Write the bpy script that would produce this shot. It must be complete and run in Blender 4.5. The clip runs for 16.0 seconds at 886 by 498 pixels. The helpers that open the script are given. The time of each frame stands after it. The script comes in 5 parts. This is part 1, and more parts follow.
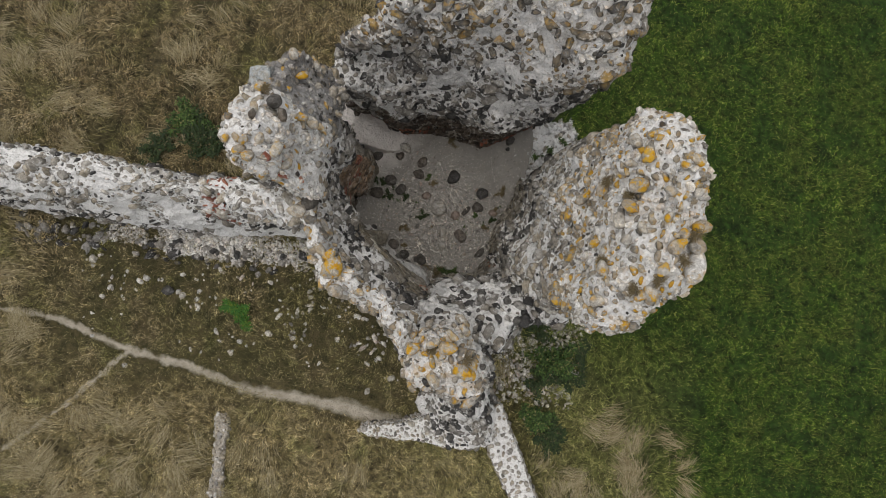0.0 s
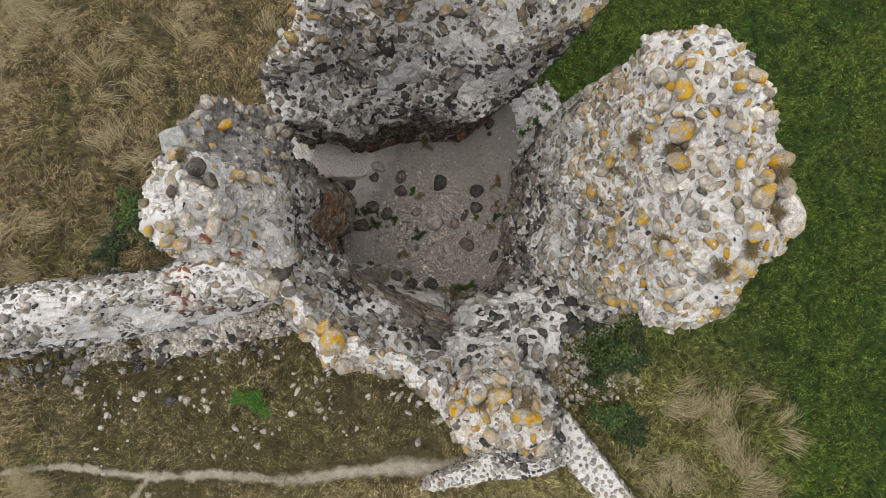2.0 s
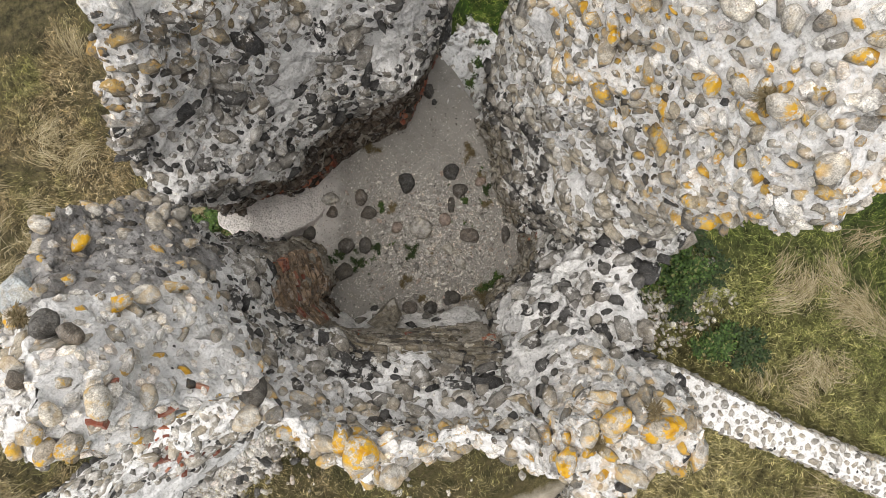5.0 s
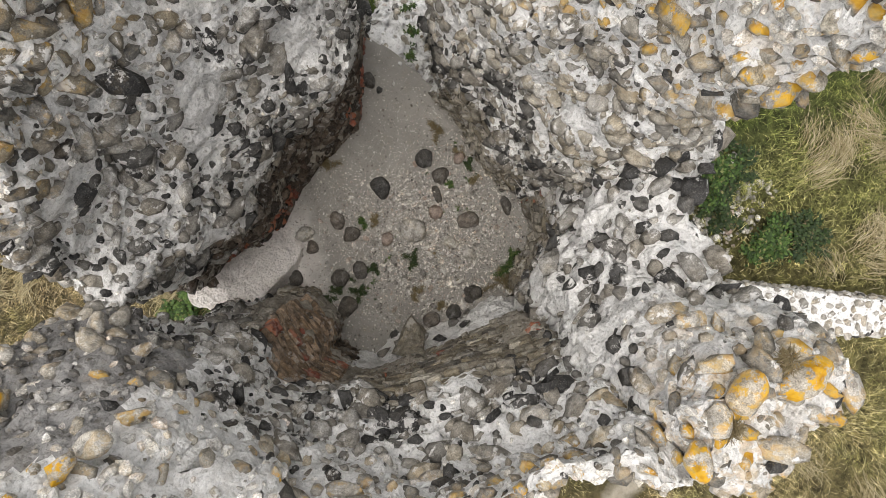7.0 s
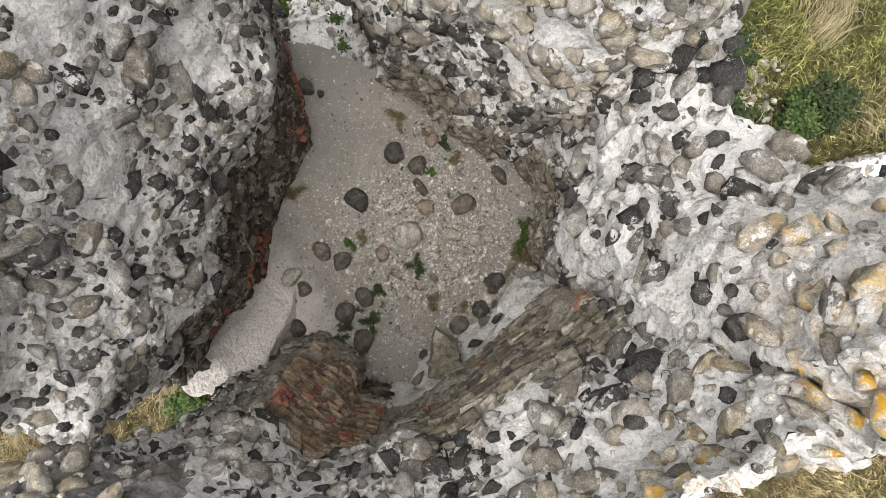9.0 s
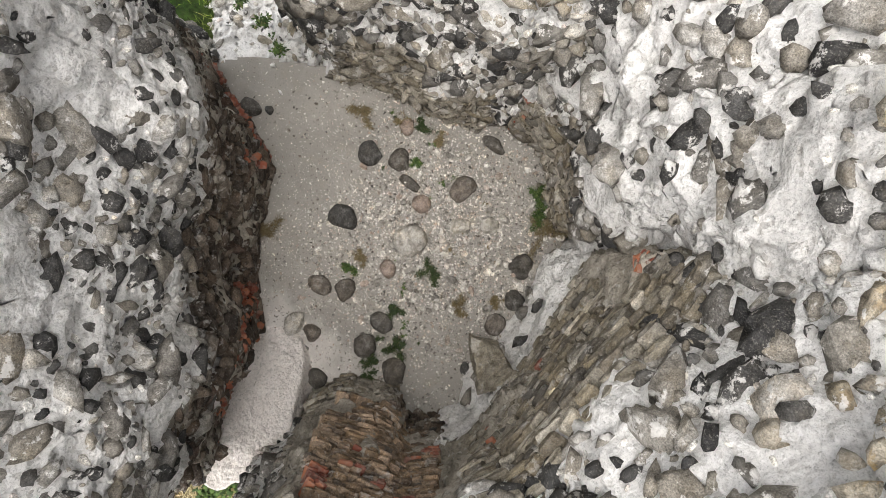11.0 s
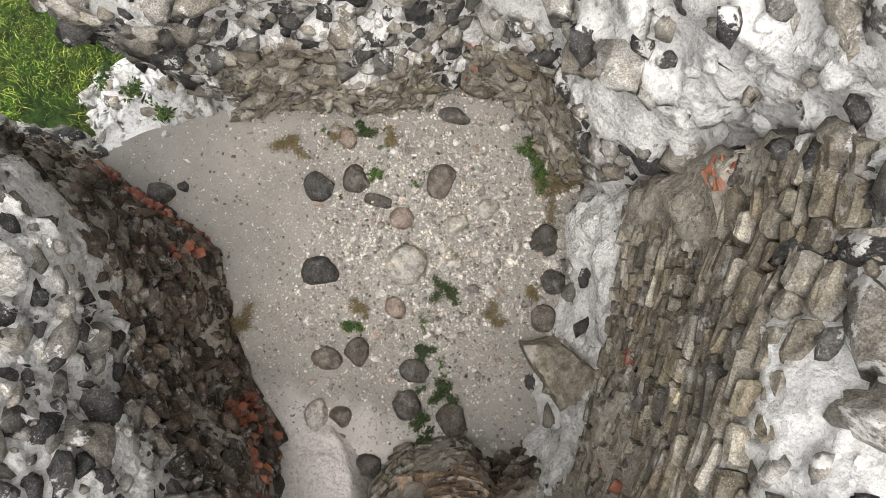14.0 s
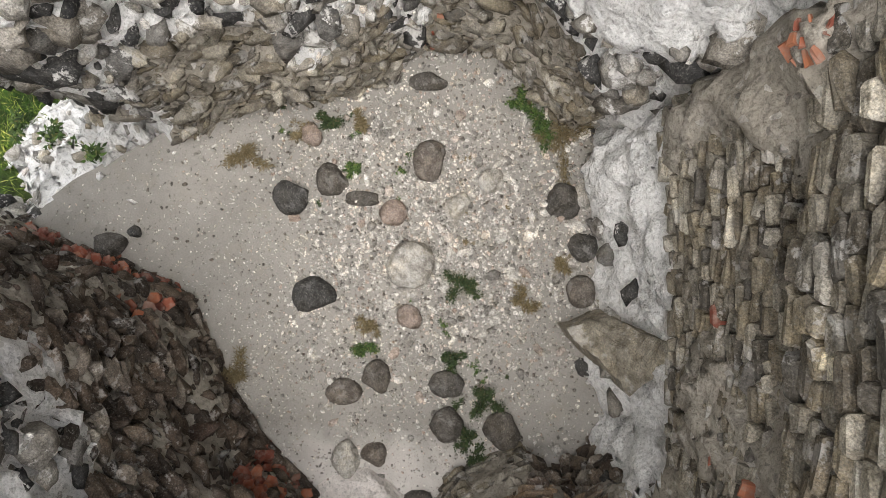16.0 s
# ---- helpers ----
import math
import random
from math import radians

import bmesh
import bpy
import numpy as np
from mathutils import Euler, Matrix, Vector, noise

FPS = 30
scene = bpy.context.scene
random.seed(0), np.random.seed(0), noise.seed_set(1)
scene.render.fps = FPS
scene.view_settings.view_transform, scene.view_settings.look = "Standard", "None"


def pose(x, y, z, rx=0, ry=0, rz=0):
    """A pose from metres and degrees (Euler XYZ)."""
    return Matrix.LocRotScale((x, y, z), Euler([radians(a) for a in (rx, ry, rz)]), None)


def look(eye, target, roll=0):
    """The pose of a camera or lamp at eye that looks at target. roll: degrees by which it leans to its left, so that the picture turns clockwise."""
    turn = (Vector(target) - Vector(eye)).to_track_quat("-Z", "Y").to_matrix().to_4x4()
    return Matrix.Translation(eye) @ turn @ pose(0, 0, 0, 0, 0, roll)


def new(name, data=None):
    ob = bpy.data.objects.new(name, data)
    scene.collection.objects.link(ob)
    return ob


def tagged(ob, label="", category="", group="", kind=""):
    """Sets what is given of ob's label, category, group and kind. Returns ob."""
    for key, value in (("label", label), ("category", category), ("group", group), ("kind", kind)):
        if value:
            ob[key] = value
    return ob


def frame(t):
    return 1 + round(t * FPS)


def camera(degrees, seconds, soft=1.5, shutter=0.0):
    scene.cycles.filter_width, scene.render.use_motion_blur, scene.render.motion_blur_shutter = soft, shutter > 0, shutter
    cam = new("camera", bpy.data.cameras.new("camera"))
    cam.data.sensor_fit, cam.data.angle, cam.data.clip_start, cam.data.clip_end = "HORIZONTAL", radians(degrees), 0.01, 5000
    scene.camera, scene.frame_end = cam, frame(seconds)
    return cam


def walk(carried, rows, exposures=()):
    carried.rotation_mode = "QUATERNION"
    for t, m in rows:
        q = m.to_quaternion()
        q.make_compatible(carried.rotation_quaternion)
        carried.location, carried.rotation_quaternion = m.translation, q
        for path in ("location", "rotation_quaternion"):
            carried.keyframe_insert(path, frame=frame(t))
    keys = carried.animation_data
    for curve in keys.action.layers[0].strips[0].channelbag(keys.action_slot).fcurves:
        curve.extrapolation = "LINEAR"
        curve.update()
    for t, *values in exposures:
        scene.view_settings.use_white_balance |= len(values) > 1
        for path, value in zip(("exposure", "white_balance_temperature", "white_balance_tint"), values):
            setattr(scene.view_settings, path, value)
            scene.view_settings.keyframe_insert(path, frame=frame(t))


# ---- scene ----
cam = camera(74.13, 16.0, soft=0.35)
# seconds, x, y, z, then the turns about x, y and z in degrees: nearly straight down
PATH = [
    (0, -0.078, -0.083, 15.431, 0.42, -1.45, 8.26),
    (0.5, -0.086, 0.064, 14.987, 0.46, -1.30, 3.98),
    (1, -0.081, 0.194, 14.532, 0.47, -1.13, -0.29),
    (1.5, -0.092, 0.283, 14.109, 0.49, -1.03, -4.62),
    (2, -0.085, 0.356, 13.691, 0.47, -0.86, -8.95),
    (2.5, -0.071, 0.406, 13.303, 0.45, -0.77, -13.06),
    (3, -0.053, 0.423, 12.892, 0.41, -0.64, -17.42),
    (3.5, -0.022, 0.426, 12.485, 0.40, -0.51, -21.79),
    (4, 0.011, 0.437, 12.106, 0.37, -0.38, -26.17),
    (4.5, 0.039, 0.465, 11.773, 0.36, -0.28, -30.70),
    (4.7, 0.046, 0.476, 11.640, 0.37, -0.24, -32.50),
    (6.8, 0.087, 0.592, 10.343, -0.45, -0.30, -52.90),
    (7, 0.087, 0.584, 10.221, -0.49, -0.27, -54.83),
    (7.5, 0.063, 0.563, 9.925, -0.60, -0.27, -59.66),
    (8, 0.060, 0.562, 9.646, -0.66, -0.31, -64.53),
    (8.5, 0.062, 0.571, 9.373, -0.69, -0.33, -68.86),
    (9, 0.058, 0.605, 9.096, -0.71, -0.33, -72.86),
    (9.5, 0.031, 0.669, 8.814, -0.73, -0.29, -76.84),
    (9.7, 0.027, 0.682, 8.706, -0.77, -0.25, -78.46),
    (11.8, 0.069, 0.639, 7.681, -1.08, -0.09, -94.66),
    (12, 0.073, 0.630, 7.600, -1.09, -0.12, -96.29),
    (12.5, 0.078, 0.623, 7.382, -1.15, -0.11, -100.33),
    (13, 0.096, 0.617, 7.165, -1.18, -0.10, -104.32),
    (13.5, 0.116, 0.629, 6.954, -1.22, -0.12, -108.28),
    (14, 0.148, 0.634, 6.764, -1.25, -0.16, -111.83),
    (14.5, 0.176, 0.656, 6.585, -1.25, -0.20, -114.96),
    (15, 0.134, 0.686, 6.364, -1.32, -0.14, -118.05),
    (15.5, 0.102, 0.723, 6.138, -1.40, -0.18, -121.16),
    (16, 0.102, 0.704, 5.943, -1.58, -0.32, -124.30),
]
# stops by which the camera opens up as it sinks into the ruin
TINT = 11
EXPOSURES = [(t, stops, warm, TINT) for t, stops, warm in ((0.0, 0.03, 6640), (1.5, 0.24, 6680), (4.0, 0.76, 6730), (7.0, 0.97, 6740), (9.0, 1.2, 6730), (12.5, 1.74, 6650), (16.0, 1.84, 6620))]
walk(cam, [(t, pose(x, y, z, rx, ry, rz)) for t, x, y, z, rx, ry, rz in PATH], EXPOSURES)

# ---- light ----
world = bpy.data.worlds.new("overcast_sky")
scene.world = world
world.use_nodes = True
wn = world.node_tree
sky = wn.nodes.new("ShaderNodeTexSky")
sky.sky_type = "NISHITA"
sky.sun_disc = False
sky.sun_elevation = radians(72)
sky.sun_rotation = radians(307)
sky.air_density = 1.0
sky.dust_density = 1.0
sky.ozone_density = 1.0
haze = wn.nodes.new("ShaderNodeHueSaturation")
haze.inputs["Saturation"].default_value = 0.15
wn.links.new(sky.outputs[0], haze.inputs["Color"])
bg = wn.nodes["Background"]
bg.inputs["Strength"].default_value = 0.14
wn.links.new(haze.outputs[0], bg.inputs["Color"])
sun_data = bpy.data.lights.new("sun", "SUN")
sun_data.energy = 1.3
sun_data.angle = radians(60)
sun_data.color = (1.0, 0.97, 0.92)
sun = new("sun", sun_data)
sun.matrix_world = look((-4, 3, 26), (0, 0, 0))

# ---- materials ----


class Nodes:
    """A node material and short ways to add to it."""

    def __init__(self, name, rough=0.9):
        self.mat = bpy.data.materials.new(name)
        self.mat.use_nodes = True
        self.t = self.mat.node_tree
        self.bsdf = self.t.nodes["Principled BSDF"]
        self.bsdf.inputs["Roughness"].default_value = rough
        self.bsdf.inputs["Specular IOR Level"].default_value = 0.25
        self.pos = self.add("ShaderNodeNewGeometry").outputs["Position"]

    def add(self, kind, **values):
        n = self.t.nodes.new(kind)
        for k, v in values.items():
            n.inputs[k.replace("_", " ")].default_value = v
        return n

    def link(self, a, b):
        self.t.links.new(a, b)

    def noise(self, scale, detail=4.0, rough=0.6, vec=None):
        n = self.add("ShaderNodeTexNoise", Scale=scale, Detail=detail, Roughness=rough)
        self.link(vec or self.pos, n.inputs["Vector"])
        return n.outputs["Fac"]

    def voronoi(self, scale, out="Distance", vec=None):
        n = self.add("ShaderNodeTexVoronoi", Scale=scale)
        self.link(vec or self.pos, n.inputs["Vector"])
        return n.outputs[out]

    def span(self, value, lo, hi, a=0.0, b=1.0):
        n = self.add("ShaderNodeMapRange")
        for i, v in ((1, lo), (2, hi), (3, a), (4, b)):
            n.inputs[i].default_value = v
        self.link(value, n.inputs[0])
        return n.outputs[0]

    def math(self, op, a, b=None):
        n = self.add("ShaderNodeMath")
        n.operation = op
        for i, v in enumerate((a, b)):
            if v is None:
                continue
            if isinstance(v, (int, float)):
                n.inputs[i].default_value = v
            else:
                self.link(v, n.inputs[i])
        return n.outputs[0]

    def mix(self, fac, a, b, how="MIX"):
        n = self.add("ShaderNodeMix")
        n.data_type, n.blend_type = "RGBA", how
        for sock, v in ((n.inputs[0], fac), (n.inputs[6], a), (n.inputs[7], b)):
            if isinstance(v, (int, float)):
                sock.default_value = v
            elif isinstance(v, tuple):
                sock.default_value = (*v, 1)
            else:
                self.link(v, sock)
        return n.outputs[2]

    def ramp(self, fac, stops, constant=False):
        n = self.add("ShaderNodeValToRGB")
        r = n.color_ramp
        r.interpolation = "CONSTANT" if constant else "LINEAR"
        while len(r.elements) < len(stops):
            r.elements.new(0.5)
        for e, (p, c) in zip(r.elements, stops):
            e.position, e.color = p, (*c, 1)
        self.link(fac, n.inputs[0])
        return n.outputs[0]

    def axis(self, name, vec=None):
        n = self.add("ShaderNodeSeparateXYZ")
        self.link(vec or self.pos, n.inputs[0])
        return n.outputs[name]

    def piece(self):
        """A random number for each piece, loose or joined."""
        a = self.add("ShaderNodeObjectInfo").outputs["Random"]
        b = self.add("ShaderNodeNewGeometry").outputs["Random Per Island"]
        return self.math("FRACT", self.math("ADD", a, b))

    def finish(self, colour, height=None, strength=0.5, distance=0.02):
        self.link(colour, self.bsdf.inputs["Base Color"])
        if height is not None:
            b = self.add("ShaderNodeBump", Strength=strength, Distance=distance)
            self.link(height, b.inputs["Height"])
            self.link(b.outputs[0], self.bsdf.inputs["Normal"])
        return self.mat


def lichen(m, colour, amount):
    """Orange and yellow crusts on the exposed stones high up."""
    patch = m.span(m.noise(8.0, 8.0, 0.72), 0.49, 0.53)
    up = m.span(m.axis("Z", m.add("ShaderNodeNewGeometry").outputs["Normal"]), -0.2, 0.35)
    high = m.span(m.axis("Z"), 5.5, 6.4)
    some = m.math("MULTIPLY", m.span(m.noise(2.2, 2.0), 0.34, 0.46), m.span(m.piece(), 0.35, 0.5, 0.25, 1.0))
    fac = m.math("MULTIPLY", m.math("MULTIPLY", patch, up), m.math("MULTIPLY", m.math("MULTIPLY", high, some), amount))
    crust = m.ramp(m.noise(14.0, 3.0), [(0.3, (0.42, 0.20, 0.012)), (0.5, (0.58, 0.33, 0.02)), (0.7, (0.36, 0.27, 0.11))])
    return m.mix(fac, colour, crust)


def cobble_material(name, stops, smear=0.85, crust=0.95, dust=0.0):
    m = Nodes(name, 0.8)
    base = m.ramp(m.piece(), stops)
    base = m.mix(m.span(m.noise(13.0, 6.0, 0.7), 0.40, 0.62, 0.0, 0.9), base, m.mix(1.0, base, (0.42, 0.40, 0.37), "MULTIPLY"))
    base = m.mix(m.span(m.noise(5.5, 5.0, 0.65), 0.50, 0.70, 0.0, 0.5), base, m.mix(1.0, base, (1.9, 1.8, 1.6), "MULTIPLY"))
    base = m.mix(m.span(m.noise(75.0, 4.0, 0.7), 0.54, 0.66, 0.0, 0.35), base, (0.36, 0.345, 0.31))
    base = m.mix(1.0, base, m.ramp(m.noise(110.0, 4.0, 0.75), [(0.35, (0.48, 0.48, 0.48)), (0.5, (1.04, 1.04, 1.03)), (0.66, (1.65, 1.63, 1.6))]), "MULTIPLY")
    lime = m.math("MULTIPLY", m.span(m.noise(6.2, 9.0, 0.72), 0.565, 0.59), smear)
    base = m.mix(m.span(m.noise(8.0, 8.0, 0.75), 0.44, 0.62, 0.0, dust), base, (0.36, 0.35, 0.33))
    base = m.mix(lime, base, m.ramp(m.noise(40.0, 4.0), [(0.3, (0.46, 0.45, 0.435)), (0.5, (0.71, 0.695, 0.67))]))
    base = lichen(m, base, crust)
    h = m.math("ADD", m.math("MULTIPLY", m.noise(26.0, 6.0, 0.68), 0.5), m.math("ADD", m.noise(8.0, 3.0, 0.5), m.math("MULTIPLY", m.voronoi(11.0), 0.9)))
    return m.finish(base, h, 0.75, 0.035)


def mortar_material(name, pale, grey, dirt, crust=0.4, grime=1.0):
    m = Nodes(name, 0.95)
    c = m.mix(m.span(m.noise(1.7, 6.0, 0.65), 0.38, 0.62), pale, grey)
    c = m.mix(m.span(m.noise(7.0, 8.0, 0.75), 0.57, 0.64, 0.0, 0.75 * grime), c, dirt)
    grit = m.axis("X", m.voronoi(30.0, "Color"))
    c = m.mix(m.span(grit, 0.86, 0.9, 0.0, 0.55 * grime), c, m.ramp(m.axis("Y", m.voronoi(30.0, "Color")), [(0.0, (0.13, 0.125, 0.12)), (0.5, (0.30, 0.27, 0.23)), (1.0, (0.75, 0.73, 0.69))]))
    c = m.mix(m.span(m.noise(34.0, 6.0, 0.8), 0.59, 0.66, 0.0, 0.7 * grime), c, (0.17, 0.16, 0.145))
    c = m.mix(1.0, c, m.ramp(m.noise(42.0, 5.0, 0.75), [(0.34, (0.6, 0.6, 0.59)), (0.43, (1.0, 1.0, 1.0)), (0.62, (1.1, 1.1, 1.1))]), "MULTIPLY")
    c = m.mix(1.0, c, m.ramp(m.noise(120.0, 4.0, 0.75), [(0.34, (0.72, 0.72, 0.71)), (0.44, (1.0, 1.0, 1.0)), (0.66, (1.08, 1.08, 1.08))]), "MULTIPLY")
    c = lichen(m, c, crust)
    c = m.mix(m.span(m.noise(15.0, 8.0, 0.75), 0.42, 0.36, 0.0, 0.6 * grime), c, dirt)
    h = m.math("ADD", m.math("MULTIPLY", m.voronoi(24.0), -0.3), m.noise(15.0, 8.0, 0.7))
    return m.finish(c, h, 1.0, 0.05)


GREYS = [(0.0, (0.06, 0.058, 0.056)), (0.15, (0.12, 0.116, 0.108)), (0.34, (0.20, 0.182, 0.15)), (0.52, (0.23, 0.195, 0.14)),
         (0.66, (0.17, 0.138, 0.09)), (0.78, (0.26, 0.25, 0.238)), (0.9, (0.40, 0.38, 0.35)), (1.0, (0.12, 0.115, 0.11))]
DARKS = [(0.0, (0.03, 0.03, 0.032)), (0.3, (0.075, 0.074, 0.074)), (0.42, (0.19, 0.183, 0.174)), (0.65, (0.29, 0.266, 0.23)), (0.82, (0.36, 0.35, 0.335)),
         (0.93, (0.43, 0.415, 0.39)), (1.0, (0.05, 0.05, 0.052))]
PALES = [(0.0, (0.15, 0.143, 0.13)), (0.15, (0.30, 0.283, 0.255)), (0.34, (0.45, 0.42, 0.365)), (0.52, (0.46, 0.41, 0.33)),
         (0.66, (0.36, 0.315, 0.24)), (0.78, (0.54, 0.51, 0.47)), (0.9, (0.62, 0.60, 0.56)), (1.0, (0.26, 0.245, 0.225))]
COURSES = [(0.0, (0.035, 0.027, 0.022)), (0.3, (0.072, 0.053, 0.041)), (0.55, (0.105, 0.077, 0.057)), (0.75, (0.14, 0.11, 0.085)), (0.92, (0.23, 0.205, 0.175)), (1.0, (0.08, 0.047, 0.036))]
BROWNS = [(0.0, (0.075, 0.067, 0.056)), (0.2, (0.145, 0.124, 0.094)), (0.45, (0.21, 0.18, 0.128)), (0.62, (0.20, 0.185, 0.155)),
          (0.78, (0.29, 0.262, 0.21)), (0.92, (0.46, 0.43, 0.37)), (1.0, (0.12, 0.11, 0.10))]
OLD_FLINT = cobble_material("brown_weathered_flint", GREYS, 0.8, 0.5, dust=0.2)
FLINT = cobble_material("pale_weathered_flint", PALES, 0.95, dust=0.35)
DARK_FLINT = cobble_material("dark_flint", DARKS, 0.8, 0.3, dust=0.06)
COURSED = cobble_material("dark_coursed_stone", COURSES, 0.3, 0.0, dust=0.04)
FACING = cobble_material("brown_facing_stone", BROWNS, 0.3, 0.0, dust=0.15)
TAN_FACING = cobble_material("tan_facing_stone", [(p, tuple(min(1.0, k * c) for k, c in zip((1.2, 0.95, 0.8), rgb))) for p, rgb in BROWNS], 0.3, 0.0, dust=0.15)
BOULDER = cobble_material("floor_boulder_stone", [(0.0, (0.07, 0.068, 0.065)), (0.4, (0.14, 0.125, 0.11)), (0.7, (0.20, 0.17, 0.15)), (1.0, (0.30, 0.29, 0.27))], 0.15, 0.0)
YELLOW_STONE = cobble_material("pale_yellow_limestone", [(0.0, (0.42, 0.37, 0.24)), (0.5, (0.55, 0.50, 0.36)), (1.0, (0.62, 0.58, 0.48))], 0.2, 0.0)
PEBBLE = cobble_material("pale_pebble", [(0.0, (0.20, 0.19, 0.18)), (0.3, (0.42, 0.405, 0.38)), (0.75, (0.80, 0.78, 0.745)), (1.0, (0.42, 0.33, 0.28))], 0.1, 0.0)
MORTAR = mortar_material("lime_mortar", (0.86, 0.845, 0.82), (0.76, 0.75, 0.735), (0.42, 0.41, 0.395), 0.4, 0.7)
WHITE_MORTAR = mortar_material("bright_lime_mortar", (0.90, 0.89, 0.87), (0.85, 0.84, 0.825), (0.55, 0.54, 0.52), 0.15, 0.45)
GREY_MORTAR = mortar_material("decayed_grey_mortar", (0.40, 0.39, 0.38), (0.22, 0.213, 0.207), (0.10, 0.098, 0.094), 0.15)
DARK_MORTAR = mortar_material("brown_mortar", (0.46, 0.42, 0.36), (0.32, 0.29, 0.24), (0.24, 0.22, 0.19), 0.0)
LUMP = cobble_material("pale_mortar_lump", [(0.0, (0.54, 0.53, 0.51)), (0.35, (0.70, 0.69, 0.67)), (0.75, (0.83, 0.82, 0.80)), (0.92, (0.76, 0.70, 0.66)), (1.0, (0.6, 0.565, 0.5))], 0.3, 0.2)
DULL_LUMP = cobble_material("grey_mortar_crumb", [(0.0, (0.07, 0.068, 0.066)), (0.35, (0.17, 0.165, 0.16)), (0.6, (0.30, 0.29, 0.28)), (0.85, (0.5, 0.48, 0.46)), (1.0, (0.70, 0.68, 0.65))], 0.4, 0.15)
PALE_MORTAR = mortar_material("fresh_pale_mortar", (0.93, 0.875, 0.83), (0.90, 0.845, 0.80), (0.74, 0.69, 0.65), 0.0, 0.3)


def brick_material():
    m = Nodes("red_tile_fragments", 0.9)
    c = m.ramp(m.piece(), [(0.0, (0.12, 0.04, 0.03)), (0.5, (0.25, 0.075, 0.045)), (0.85, (0.38, 0.145, 0.075)), (1.0, (0.19, 0.12, 0.1))])
    c = m.mix(m.span(m.noise(18.0, 5.0, 0.7), 0.45, 0.75), c, (0.30, 0.22, 0.18))
    return m.finish(c, m.noise(40.0, 4.0), 0.5, 0.01)


TILE = brick_material()

# ---- noise and meshes ----


def value_noise(p, seed=0):
    """Smooth noise from -1 to 1 at the rows of p."""
    i = np.floor(p).astype(np.int64)
    f = p - i
    f = f * f * (3 - 2 * f)
    out = np.zeros(len(p))
    for dx in (0, 1):
        for dy in (0, 1):
            for dz in (0, 1):
                h = (i[:, 0] + dx) * 374761393 + (i[:, 1] + dy) * 668265263 + (i[:, 2] + dz) * 2147483647 + seed * 974634777
                h = (h ^ (h >> 13)) * 1274126177
                h = (h ^ (h >> 16)) & 0xFFFF
                w = np.abs(1 - dx - f[:, 0]) * np.abs(1 - dy - f[:, 1]) * np.abs(1 - dz - f[:, 2])
                out += w * (h / 32767.5 - 1)
    return out


def fbm(p, seed=0, octaves=4):
    return sum(value_noise(p * 2.03**k, seed + 17 * k) * 0.5**k for k in range(octaves))


def mesh_of(name, verts, faces, materials, index=None, smooth=True):
    me = bpy.data.meshes.new(name)
    verts, faces = np.asarray(verts, np.float32), np.asarray(faces, np.int32)
    n, k = faces.shape
    me.vertices.add(len(verts))
    me.vertices.foreach_set("co", verts.ravel())
    me.loops.add(n * k)
    me.loops.foreach_set("vertex_index", faces.ravel())
    me.polygons.add(n)
    me.polygons.foreach_set("loop_start", np.arange(0, n * k, k, dtype=np.int32))
    for m in materials if isinstance(materials, (list, tuple)) else [materials]:
        me.materials.append(m)
    if index is not None:
        me.polygons.foreach_set("material_index", np.asarray(index, np.int32))
    me.polygons.foreach_set("use_smooth", np.full(n, smooth))
    me.update(calc_edges=True)
    me.validate()
    return me


def smooth_ring(points, step):
    """A closed curve through points, cut into short even pieces."""
    p = np.array(points, float)
    n = len(p)
    out = []
    for k in range(n):
        a, b, c, d = p[k - 1], p[k], p[(k + 1) % n], p[(k + 2) % n]
        cut = max(2, int(np.hypot(*(c - b)[-3:-1]) / step))
        t = (np.arange(cut) / cut)[:, None]
        out.append(0.5 * (2 * b + (c - a) * t + (2 * a - 5 * b + 4 * c - d) * t**2 + (3 * b - a - 3 * c + d) * t**3))
    return np.concatenate(out)


